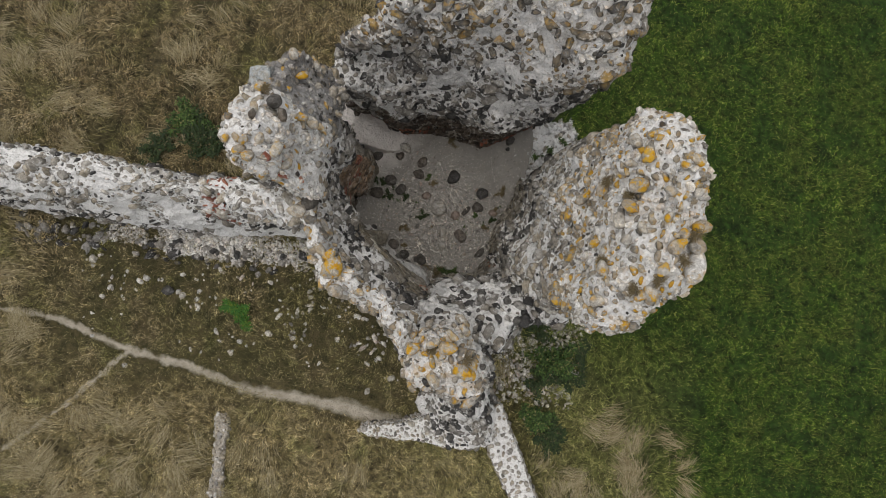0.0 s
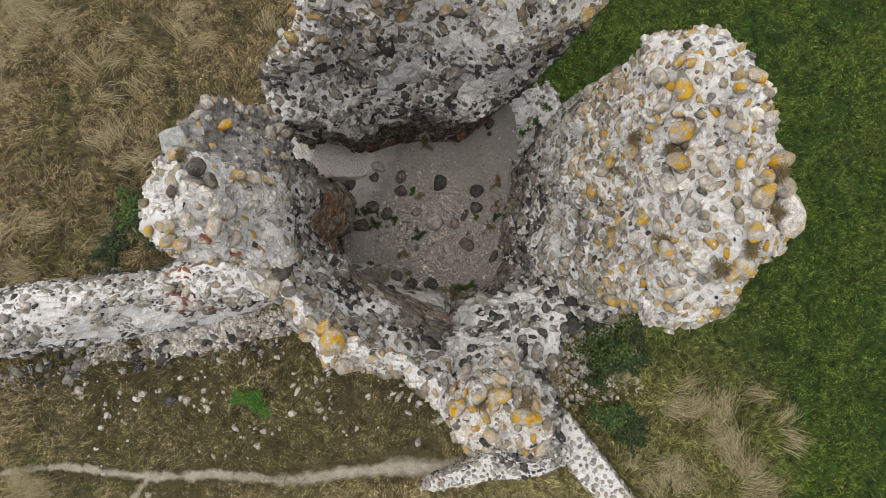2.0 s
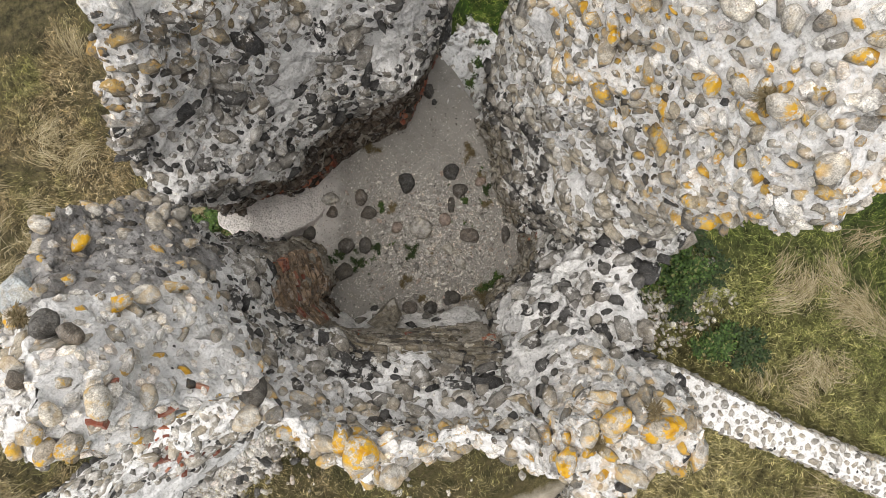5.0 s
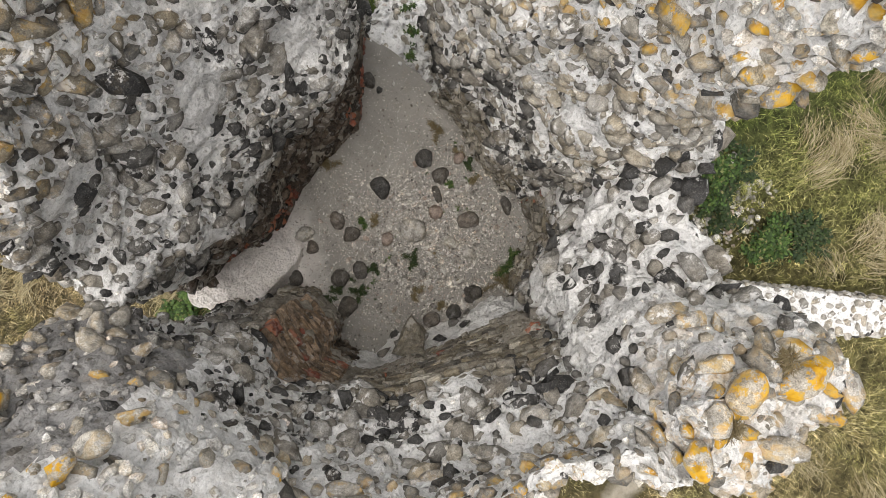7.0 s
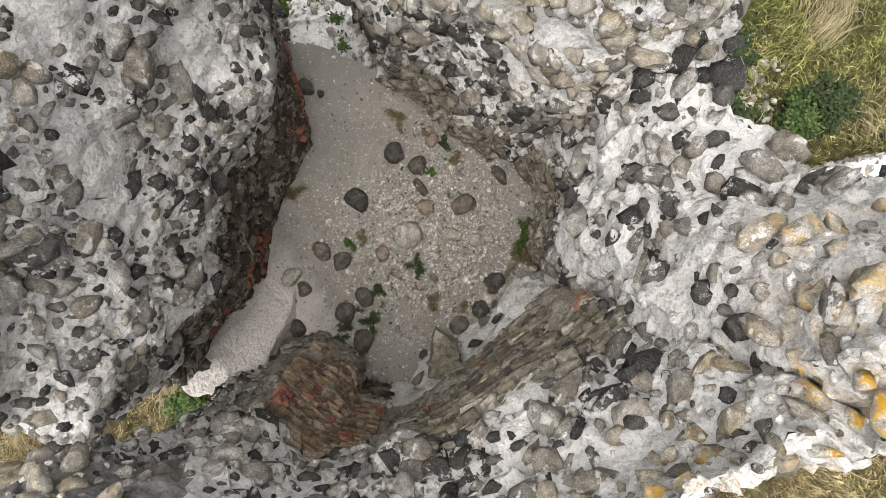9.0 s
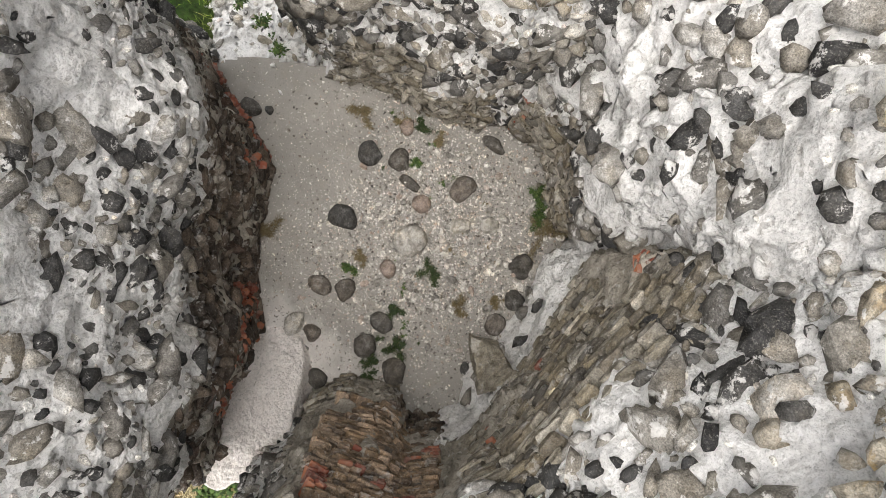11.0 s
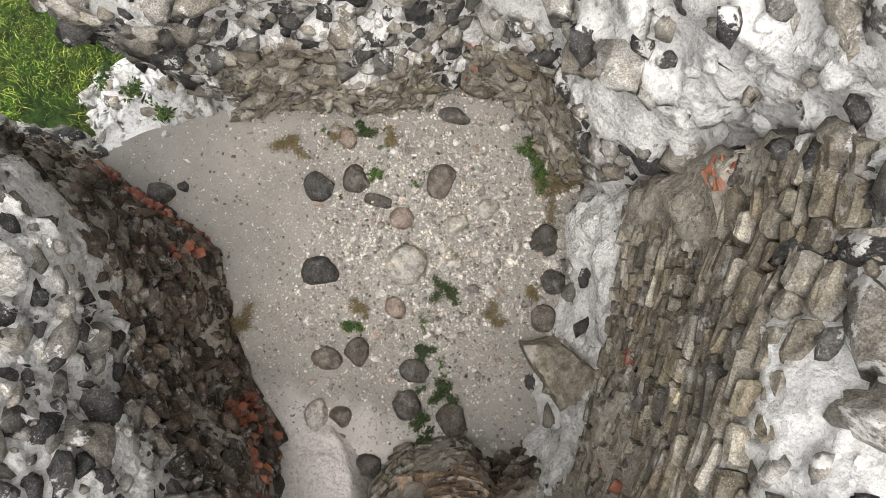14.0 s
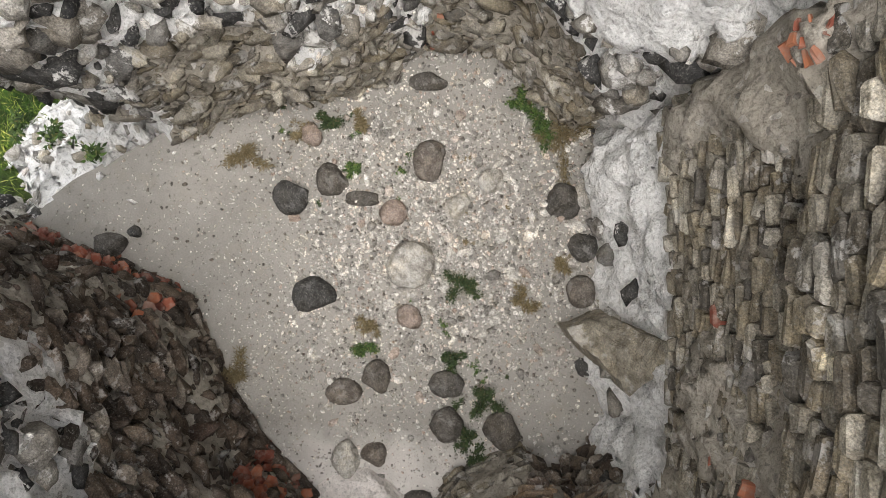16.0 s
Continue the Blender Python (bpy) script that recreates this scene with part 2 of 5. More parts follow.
def mass(stations, spine, foot=-0.9, step=0.07, rough=0.07, seed=0, cap_curve=0.8):
    """The weathered body of a wall: its foot, the levels up to the rim, and a cap that rises to the spine.
    stations: foot x y, then x y z for each level, the last of them the rim."""
    r = smooth_ring(stations, step)
    n = len(r)
    levels = [np.c_[r[:, :2], np.full(n, foot)]] + [r[:, i:i + 3] for i in range(2, r.shape[1], 3)]
    rim = levels[-1]
    rows = []
    for low, high in zip(levels, levels[1:]):
        cut = max(3, int(np.linalg.norm(high - low, axis=1).mean() / (step * 1.15)))
        rows += [low + (high - low) * t for t in np.arange(cut) / cut]
    a, b = np.array(spine[0], float), np.array(spine[1], float)
    d = b - a
    u = np.clip(((rim - a)[:, :2] @ d[:2]) / (d[:2] @ d[:2]), 0, 1)[:, None]
    goal = a + u * d
    far = np.hypot(*(goal - rim)[:, :2].T).max()
    caps = max(4, int(far / step))
    for t in np.arange(caps + 1) / caps:
        q = rim + (goal - rim) * t
        q[:, 2] = rim[:, 2] + (goal - rim)[:, 2] * t**cap_curve
        rows.append(q)
    v = np.concatenate(rows)
    m = len(rows)
    k = np.arange(m - 1)[:, None] * n
    j = np.arange(n)[None, :]
    jn = (j + 1) % n
    faces = np.stack([k + j, k + jn, k + n + jn, k + n + j], -1).reshape(-1, 4)
    # uneven surface: broad hollows, then lumps
    shift = np.stack([fbm(v * 1.3 + 31 * i, seed + i, 2) for i in range(3)], 1) * rough * 1.5
    shift += np.stack([fbm(v * 4.2 + 57 * i, seed + 9 + i, 3) for i in range(3)], 1) * rough * 0.75
    shift += np.stack([fbm(v * 10.0 + 83 * i, seed + 21 + i, 3) for i in range(3)], 1) * rough * 0.6
    shift += np.stack([fbm(v * 21.0 + 11 * i, seed + 33 + i, 2) for i in range(3)], 1) * rough * 0.32
    return v + shift, faces


def scatter(v, faces, gap, seed, keep=None, taken=None):
    """Even random places on a mesh, with normals, no two nearer than gap."""
    rng = np.random.default_rng(seed)
    a, b, c, d = (v[faces[:, i]] for i in range(4))
    nrm = np.cross(c - a, d - b)
    area = np.linalg.norm(nrm, axis=1)
    nrm = nrm / np.maximum(area, 1e-9)[:, None]
    count = int(area.sum() / 2 / gap**2 * 4)
    pick = rng.choice(len(faces), count, p=area / area.sum())
    s, t = rng.random((2, count, 1))
    p = (a[pick] * (1 - s) + b[pick] * s) * (1 - t) + (d[pick] * (1 - s) + c[pick] * s) * t
    q = nrm[pick]
    if keep is not None:
        ok = keep(p, q)
        p, q = p[ok], q[ok]
    cells = {} if taken is None else taken
    size = 0.15
    got = []
    for i in range(len(p)):
        x, y, z = p[i]
        key = (int(x // size), int(y // size), int(z // size))
        good = True
        for ax in (-1, 0, 1):
            for ay in (-1, 0, 1):
                for az in (-1, 0, 1):
                    for (px, py, pz, pg) in cells.get((key[0] + ax, key[1] + ay, key[2] + az), ()):
                        g = (gap + pg) * 0.5
                        if (px - x) ** 2 + (py - y) ** 2 + (pz - z) ** 2 < g * g:
                            good = False
                            break
                    if not good:
                        break
                if not good:
                    break
            if not good:
                break
        if good:
            cells.setdefault(key, []).append((x, y, z, gap))
            got.append(i)
    return p[got], q[got], cells


def stone_shapes(count, seed, lump=0.22, flat=0.0):
    """Unit stones, 48 triangles each, as arrays of points and faces."""
    rng = np.random.default_rng(seed)
    seg, rings = 8, 5
    shapes = []
    for n in range(count):
        pts = [(0, 0, 1)]
        for i in range(1, rings - 1):
            th = math.pi * i / (rings - 1)
            for j in range(seg):
                ph = 2 * math.pi * (j + 0.5 * (i % 2)) / seg
                pts.append((math.sin(th) * math.cos(ph), math.sin(th) * math.sin(ph), math.cos(th)))
        pts.append((0, 0, -1))
        p = np.array(pts)
        k = 1 + lump * fbm(p * 1.1 + 40 * n, seed + n, 2)[:, None] + rng.normal(0, 0.03 + flat, (len(p), 1))
        p = np.sign(p) * np.abs(p) ** 0.82 * k
        # a broken face or two
        for _ in range(rng.integers(1, 5)):
            w = rng.normal(size=3)
            w /= np.linalg.norm(w)
            over = np.maximum(p @ w - rng.uniform(0.42, 0.85), 0)
            p -= over[:, None] * w
        f = []
        for j in range(seg):
            f.append((0, 1 + j, 1 + (j + 1) % seg))
            last = len(pts) - 1
            f.append((last, last - seg + (j + 1) % seg, last - seg + j))
        for i in range(rings - 3):
            for j in range(seg):
                a, b = 1 + i * seg + j, 1 + i * seg + (j + 1) % seg
                c, d = a + seg, b + seg
                if i % 2 == 0:
                    f += [(a, c, b), (b, c, d)]
                else:
                    f += [(a, c, d), (a, d, b)]
        shapes.append((p, np.array(f)))
    return shapes


COBBLES = stone_shapes(48, 5, 0.34, 0.01)


def chip_shapes(count, seed):
    """Angular chips of 20 triangles."""
    rng = np.random.default_rng(seed)
    g = (1 + 5**0.5) / 2
    p = np.array([(-1, g, 0), (1, g, 0), (-1, -g, 0), (1, -g, 0), (0, -1, g), (0, 1, g), (0, -1, -g), (0, 1, -g), (g, 0, -1), (g, 0, 1), (-g, 0, -1), (-g, 0, 1)]) / 1.9
    f = np.array([(0, 11, 5), (0, 5, 1), (0, 1, 7), (0, 7, 10), (0, 10, 11), (1, 5, 9), (5, 11, 4), (11, 10, 2), (10, 7, 6), (7, 1, 8),
                  (3, 9, 4), (3, 4, 2), (3, 2, 6), (3, 6, 8), (3, 8, 9), (4, 9, 5), (2, 4, 11), (6, 2, 10), (8, 6, 7), (9, 8, 1)])
    return [(p * rng.uniform(0.72, 1.2, (12, 1)), f) for _ in range(count)]


CHIPS = chip_shapes(10, 77)


def frames_on(normals, rng, level=0.0):
    """Turns that lay a stone's flat side on its normal; level: how far the long side keeps to the level course."""
    n = normals / np.linalg.norm(normals, axis=1, keepdims=True)
    free = rng.normal(size=n.shape)
    course = np.cross(n, np.array([0.0, 0, 1.0]))
    free = free * (1 - level) + course * level * 3
    u = free - (free * n).sum(1, keepdims=True) * n
    u /= np.maximum(np.linalg.norm(u, axis=1, keepdims=True), 1e-6)
    w = np.cross(n, u)
    return np.stack([u, w, n], -1)


def stones(name, owner, places, normals, size, material, seed, singles=0, near=None, shapes=None, sink=0.35, level=0.3, label="", squash=(0.75, 0.6), smooth=True):
    """Stones set into a surface: those nearest to near as pieces of their own, the rest in one mesh. size: smallest and largest radius."""
    if not len(places):
        return
    shapes = shapes or COBBLES
    rng = np.random.default_rng(seed)
    n = len(places)
    rad = size[0] + (size[1] - size[0]) * rng.random(n) ** 1.9
    turn = frames_on(normals + rng.normal(0, 0.22, normals.shape), rng, level)
    scale = np.stack([rad * rng.uniform(0.9, 1.65, n), rad * rng.uniform(squash[0], squash[0] + 0.3, n), rad * rng.uniform(squash[1], squash[1] + 0.35, n)], 1)
    kind = rng.integers(0, len(shapes), n)
    at = places + normals * (scale[:, 2] * (1 - 2 * sink) * rng.uniform(0.3, 1.0, n))[:, None]
    lay(name, owner, at, turn, scale, kind, shapes, material, singles, near, label, smooth)


def lay(name, owner, at, turn, scale, kind, shapes, material, singles, near, label, smooth):
    """The pieces at their places: some as objects, the rest joined."""
    order = np.arange(len(at))
    if near is not None:
        order = np.argsort(np.linalg.norm(at - np.array(near), axis=1))
    single, rest = order[:singles], order[singles:]
    if singles:
        meshes = [mesh_of(name, p, f, material, smooth=smooth) for p, f in shapes]
        for i in single:
            ob = new(name, meshes[kind[i]])
            m = Matrix([[*(turn[i][r] * scale[i]), at[i][r]] for r in range(3)] + [[0, 0, 0, 1]])
            ob.parent = owner
            ob.matrix_basis = m
    if len(rest):
        vs, fs, base = [], [], 0
        for i in rest:
            p, f = shapes[kind[i]]
            vs.append((p * scale[i]) @ turn[i].T + at[i])
            fs.append(f + base)
            base += len(p)
        ob = new(name + "_rest" if singles else name, mesh_of(name, np.concatenate(vs), np.concatenate(fs), material, smooth=smooth))
        ob.parent = owner
        tagged(ob, label, kind="stuff")

# ---- ground ----
ROOM = (0.2, 0.9, 3.6)


def ground_height(x, y):
    """The mound that the ruin stands on, falling towards the meadow."""
    r2 = np.minimum(x**2 + y**2, 150.0)
    flat = np.exp(-np.maximum(np.hypot(x, y) - 14, 0) / 30)
    z = (0.35 - 0.035 * np.clip(x, -14, 14) - 0.07 * np.clip(y, -14, 14)) * flat - 0.006 * r2
    return z + 0.06 * fbm(np.c_[x * 0.6, y * 0.6, 0 * x], 3, 3)


def far_spaced(n, near, far):
    t = np.linspace(-1, 1, n)
    return np.sign(t) * (near * np.abs(t) + (far - near) * np.abs(t) ** 6)


def build_ground():
    g = far_spaced(240, 22, 2500)
    x, y = np.meshgrid(g, g)
    x, y = x.ravel(), y.ravel()
    v = np.c_[x, y, ground_height(x, y)]
    n = len(g)
    i = (np.arange(n - 1)[:, None] * n + np.arange(n - 1)[None, :]).ravel()
    faces = np.stack([i, i + 1, i + n + 1, i + n], 1)
    m = Nodes("turf_and_soil", 1.0)
    x_, y_ = m.axis("X"), m.axis("Y")
    edge = m.math("ADD", x_, m.math("MULTIPLY", m.math("SUBTRACT", m.noise(0.5, 4.0), 0.5), 3.0))
    edge = m.math("ADD", edge, m.math("MULTIPLY", y_, 0.25))
    green = m.span(edge, 0.6, 4.6)
    dry = m.ramp(m.noise(1.1, 6.0, 0.7), [(0.3, (0.05, 0.044, 0.02)), (0.5, (0.095, 0.08, 0.04)), (0.7, (0.16, 0.132, 0.075))])
    lush = m.ramp(m.noise(1.4, 6.0, 0.7), [(0.3, (0.012, 0.034, 0.004)), (0.5, (0.022, 0.06, 0.006)), (0.7, (0.04, 0.08, 0.012))])
    dry = m.mix(m.span(y_, -1.5, -5.0, 0.0, 0.4), dry, (0.24, 0.19, 0.09))
    c = m.mix(green, dry, lush)
    south = m.math("MULTIPLY", m.span(y_, -1.0, -4.0, 0.0, 0.6), m.math("MULTIPLY", m.span(x_, 8.0, 5.5), m.span(x_, -1.0, 2.0)))
    c = m.mix(south, c, (0.17, 0.15, 0.06))
    c = m.mix(m.span(m.noise(14.0, 5.0, 0.7), 0.35, 0.7, 0.0, 0.6), c, (0.03, 0.035, 0.012))
    c = m.mix(1.0, c, m.ramp(m.noise(5.0, 7.0, 0.75), [(0.35, (0.35, 0.35, 0.35)), (0.5, (1.1, 1.1, 1.08)), (0.65, (1.9, 1.85, 1.75))]), "MULTIPLY")
    # the trodden path
    way = None
    for ax, ay, bx, by, wide in ((-16, -3.0, -9.07, -3.06, 0.1), (-9.07, -3.06, -7.16, -3.57, 0.11), (-7.16, -3.57, -5.71, -3.73, 0.12), (-5.71, -3.73, -4.23, -4.1, 0.13),
                                 (-4.23, -4.1, -1.77, -4.19, 0.18), (-1.77, -4.19, -0.35, -4.45, 0.26), (-7.2, -3.6, -8.61, -5.21, 0.09), (-8.61, -5.21, -10.4, -6.9, 0.08)):
        dx, dy = bx - ax, by - ay
        ll = dx * dx + dy * dy
        u = m.math("ADD", m.math("MULTIPLY", x_, dx / ll), m.math("MULTIPLY", y_, dy / ll))
        u = m.math("MINIMUM", m.math("MAXIMUM", m.math("SUBTRACT", u, (ax * dx + ay * dy) / ll), 0.0), 1.0)
        ex = m.math("SUBTRACT", m.math("SUBTRACT", x_, ax), m.math("MULTIPLY", u, dx))
        ey = m.math("SUBTRACT", m.math("SUBTRACT", y_, ay), m.math("MULTIPLY", u, dy))
        dist = m.math("SQRT", m.math("ADD", m.math("MULTIPLY", ex, ex), m.math("MULTIPLY", ey, ey)))
        dist = m.math("ADD", dist, m.math("MULTIPLY", m.math("SUBTRACT", m.noise(3.0, 4.0), 0.5), 0.35))
        one = m.span(dist, wide, wide * 0.3)
        way = one if way is None else m.math("MAXIMUM", way, one)
    yard = m.math("MULTIPLY", m.math("MULTIPLY", m.span(y_, -0.1, -0.6), m.span(y_, -4.7, -3.6)), m.math("MULTIPLY", m.span(x_, 1.2, 0.2), m.span(x_, -11.0, -8.0)))
    c = m.mix(m.math("MULTIPLY", yard, 0.6), c, m.ramp(m.noise(3.0, 6.0, 0.75), [(0.35, (0.03, 0.034, 0.012)), (0.5, (0.075, 0.07, 0.028)), (0.65, (0.15, 0.12, 0.065))]))
    c = m.mix(way, c, m.ramp(m.noise(5.0, 5.0), [(0.3, (0.42, 0.37, 0.28)), (0.7, (0.66, 0.60, 0.50))]))
    mat = m.finish(c, m.noise(9.0, 6.0, 0.75), 1.0, 0.15)
    tagged(new("ground", mesh_of("ground", v, faces, mat)), "dry brown and green meadow turf on a low mound", "ground", kind="structure")


build_ground()


FLOOR_PLAN = [(1.95, 1.9), (2.05, 2.9), (1.9, 3.5), (0.3, 3.1), (-1.3, 3.2), (-1.95, 2.4), (-2.2, 0.6), (-0.4, -1.2), (0.4, -0.95), (1.7, -0.4)]


def inside(x, y, plan):
    """Which of the places lie in the plan."""
    got = np.zeros(len(x), bool)
    for (ax, ay), (bx, by) in zip(plan, plan[1:] + plan[:1]):
        cross = (ay > y) != (by > y)
        got ^= cross & (x < (bx - ax) * (y - ay) / (by - ay + 1e-12) + ax)
    return got


def floor_height(x, y):
    z = 1.16 + 0.05 * fbm(np.c_[x, y, 0 * x] * 1.2, 8, 4) + 0.012 * fbm(np.c_[x, y, 0 * x] * 9, 18, 2)
    return z + 0.12 * np.clip(np.hypot(x - 0.1, y - 1.0) - 1.3, 0, 2)


def build_floor():
    """The sunken floor of the chamber: pale sand and gravel."""
    n = 150
    gx, gy = np.linspace(-2.3, 2.5, n), np.linspace(-1.5, 3.8, n)
    x, y = np.meshgrid(gx, gy)
    x, y = x.ravel(), y.ravel()
    z = floor_height(x, y)
    i = (np.arange(n - 1)[:, None] * n + np.arange(n - 1)[None, :]).ravel()
    i = i[inside(x[i], y[i], FLOOR_PLAN)]
    m = Nodes("chalky_sand", 1.0)
    c = m.ramp(m.noise(1.2, 5.0, 0.6), [(0.3, (0.25, 0.243, 0.23)), (0.7, (0.35, 0.338, 0.32))])
    c = m.mix(0.4, c, m.ramp(m.noise(90.0, 3.0, 0.8), [(0.3, (0.3, 0.28, 0.25)), (0.7, (0.7, 0.66, 0.6))]), "OVERLAY")
    c = m.mix(m.span(m.noise(3.5, 6.0, 0.7), 0.55, 0.75, 0.0, 0.35), c, (0.26, 0.23, 0.17))
    spill = m.math("ADD", m.math("ADD", m.axis("Y"), m.math("MULTIPLY", m.axis("X"), -1.1)), m.math("MULTIPLY", m.noise(2.5, 5.0), 1.2))
    c = m.mix(m.span(spill, 3.6, 4.4, 0.0, 0.8), c, (0.76, 0.72, 0.68))
    speck = m.math("MULTIPLY", m.span(m.noise(65.0, 2.0, 0.5), 0.66, 0.70), m.span(m.noise(4.0, 3.0), 0.4, 0.6))
    c = m.mix(speck, c, (0.13, 0.115, 0.10))
    mat = m.finish(c, m.noise(70.0, 4.0, 0.7), 0.6, 0.007)
    tagged(new("floor", mesh_of("floor", np.c_[x, y, z], np.stack([i, i + 1, i + n + 1, i + n], 1), mat)), "pale chalky sand and gravel floor of the chamber", "floor", kind="structure")


build_floor()

# ---- the ruin ----
WALLS = {}


def ruin(name, label, stations, spine, seed, facing=None, foot=-0.9, big=0.148, small=0.06, singles=240, rough=0.07, cap_curve=0.8, mortar=None, sizes=(0.045, 0.125),
         base_step=0.036, crown=None, bare=-0.16, sink=0.5, weather=5.6, face_stone=None, crown_size=(0.06, 0.125), crown_gap=0.165, face_size=(0.05, 0.12), face_gap=0.105, rubble_face=True, old_stone=None, bald=None, dull=None, lump_gap=0.095, lump_size=(0.03, 0.07)):
    """A wall mass with its stones. facing: tells where the old brown inner face still stands. crown: the height above which larger cobbles lie.
    bare: how much of the mortar shows no cobbles. bald: tells where the mortar is plain. dull: tells where the top has crumbled to small grey pebbles."""
    v, faces = mass(stations, spine, foot, step=base_step, rough=rough, seed=seed, cap_curve=cap_curve)
    mid = v[faces].mean(1)
    index = np.zeros(len(faces), int)
    if facing is not None:
        index[facing(mid)] = 1
    if dull is not None:
        index[dull(mid)] = 2
    ob = new(name, mesh_of(name, v, faces, [mortar or MORTAR, DARK_MORTAR, GREY_MORTAR], index))
    tagged(ob, label, "ruined wall", kind="structure")
    room = np.array(ROOM)

    def plain(p, q):
        ok = (p[:, 2] > 0.0) & (value_noise(p * 2.3 + 9.0, seed) > bare)
        ok = ok if bald is None else ok & ~bald(p)
        return ok if facing is None else ok & ~facing(p)

    def seen(p, q):
        return plain(p, q) & ((((room - p) * q).sum(1) > -0.3) | (q[:, 2] > 0.3))

    cells = None
    if crown is not None:
        p, q, cells = scatter(v, faces, crown_gap, seed + 41, lambda p, q: p[:, 2] > crown + 0.3 * value_noise(p * 2, 5))
        stones("cap_cobble", ob, p, q, crown_size, old_stone or FLINT, seed + 42, 80, ROOM, sink=0.53, squash=(0.65, 0.5), label="large lichened cobbles along the broken top")
        p, q, cells = scatter(v, faces, lump_gap, seed + 43, lambda p, q: (p[:, 2] > crown + 0.3 * value_noise(p * 2, 5)) & (value_noise(p * 2.7 + 4, 6) > -0.62), cells)
        grey = np.zeros(len(p), bool) if dull is None else dull(p)
        stones("mortar_lump", ob, p[~grey], q[~grey], lump_size, LUMP, seed + 44, 80, ROOM, shapes=CHIPS, smooth=False, sink=0.3, squash=(0.7, 0.6), label="pale crumbled lumps of mortar and chalk")
        stones("pebble", ob, p[grey], q[grey], (0.02, 0.055), DULL_LUMP, seed + 45, 60, ROOM, shapes=CHIPS, smooth=False, sink=0.35, squash=(0.65, 0.5), label="small grey pebbles and crumbs in the decayed top")
    p, q, cells = scatter(v, faces, big, seed + 1, plain, cells)
    old = p[:, 2] + 0.8 * value_noise(p * 0.9, seed + 5) > weather
    stones("cobble", ob, p[old], q[old], sizes, old_stone or FLINT, seed + 2, singles // 2, ROOM, sink=sink + 0.14, label="weathered flint cobbles bedded in lime mortar")
    stones("cobble", ob, p[~old], q[~old], (sizes[0] * 1.05, sizes[1] * 1.12), DARK_FLINT, seed + 12, singles // 2, ROOM, sink=sink + 0.15, label="dark flint cobbles bedded in white mortar")
    p, q, cells = scatter(v, faces, 0.09, seed + 61, seen, cells)
    stones("small_cobble", ob, p, q, (0.028, 0.065), DARK_FLINT, seed + 62, 30, ROOM, sink=0.55, label="small dark flints between the cobbles")
    p, q, cells = scatter(v, faces, small, seed + 3, seen, cells)
    crumb = np.random.default_rng(seed).random(len(p)) < 0.6
    stones("flint", ob, p[~crumb], q[~crumb], (0.014, 0.036), DARK_FLINT, seed + 4, 0, label="small flints and chips in the mortar", shapes=CHIPS, smooth=False, sink=0.4)
    stones("crumb", ob, p[crumb], q[crumb], (0.016, 0.038), LUMP, seed + 14, 0, label="crumbling lumps of lime mortar", shapes=CHIPS, smooth=False, sink=0.42)
    if bald is not None:
        p, q, _ = scatter(v, faces, 0.2, seed + 71, lambda p, q: bald(p) & (p[:, 2] > 3.0) & (value_noise(p * 2.1, seed) > -0.1))
        stones("coated_cobble", ob, p, q, (0.05, 0.11), mortar or MORTAR, seed + 72, 40, ROOM, sink=0.62, squash=(0.7, 0.5), label="cobbles coated all over with lime mortar")
    if facing is not None and rubble_face:
        p, q, cells = scatter(v, faces, face_gap, seed + 5, lambda p, q: facing(p) & (p[:, 2] > 0.9))
        stones("facing_stone", ob, p, q, face_size, face_stone or FACING, seed + 6, singles, ROOM, sink=0.5, level=0.55, squash=(0.5, 0.3), label="brown coursed facing stones")
        p, q, cells = scatter(v, faces, 0.055, seed + 7, lambda p, q: facing(p) & (p[:, 2] > 0.9), cells)
        stones("facing_chip", ob, p, q, (0.025, 0.045), face_stone or FACING, seed + 8, 0, shapes=CHIPS, sink=0.4, level=0.95, squash=(0.35, 0.4), label="small brown packing stones")
    WALLS[name] = (ob, v, faces, stations)
    return ob


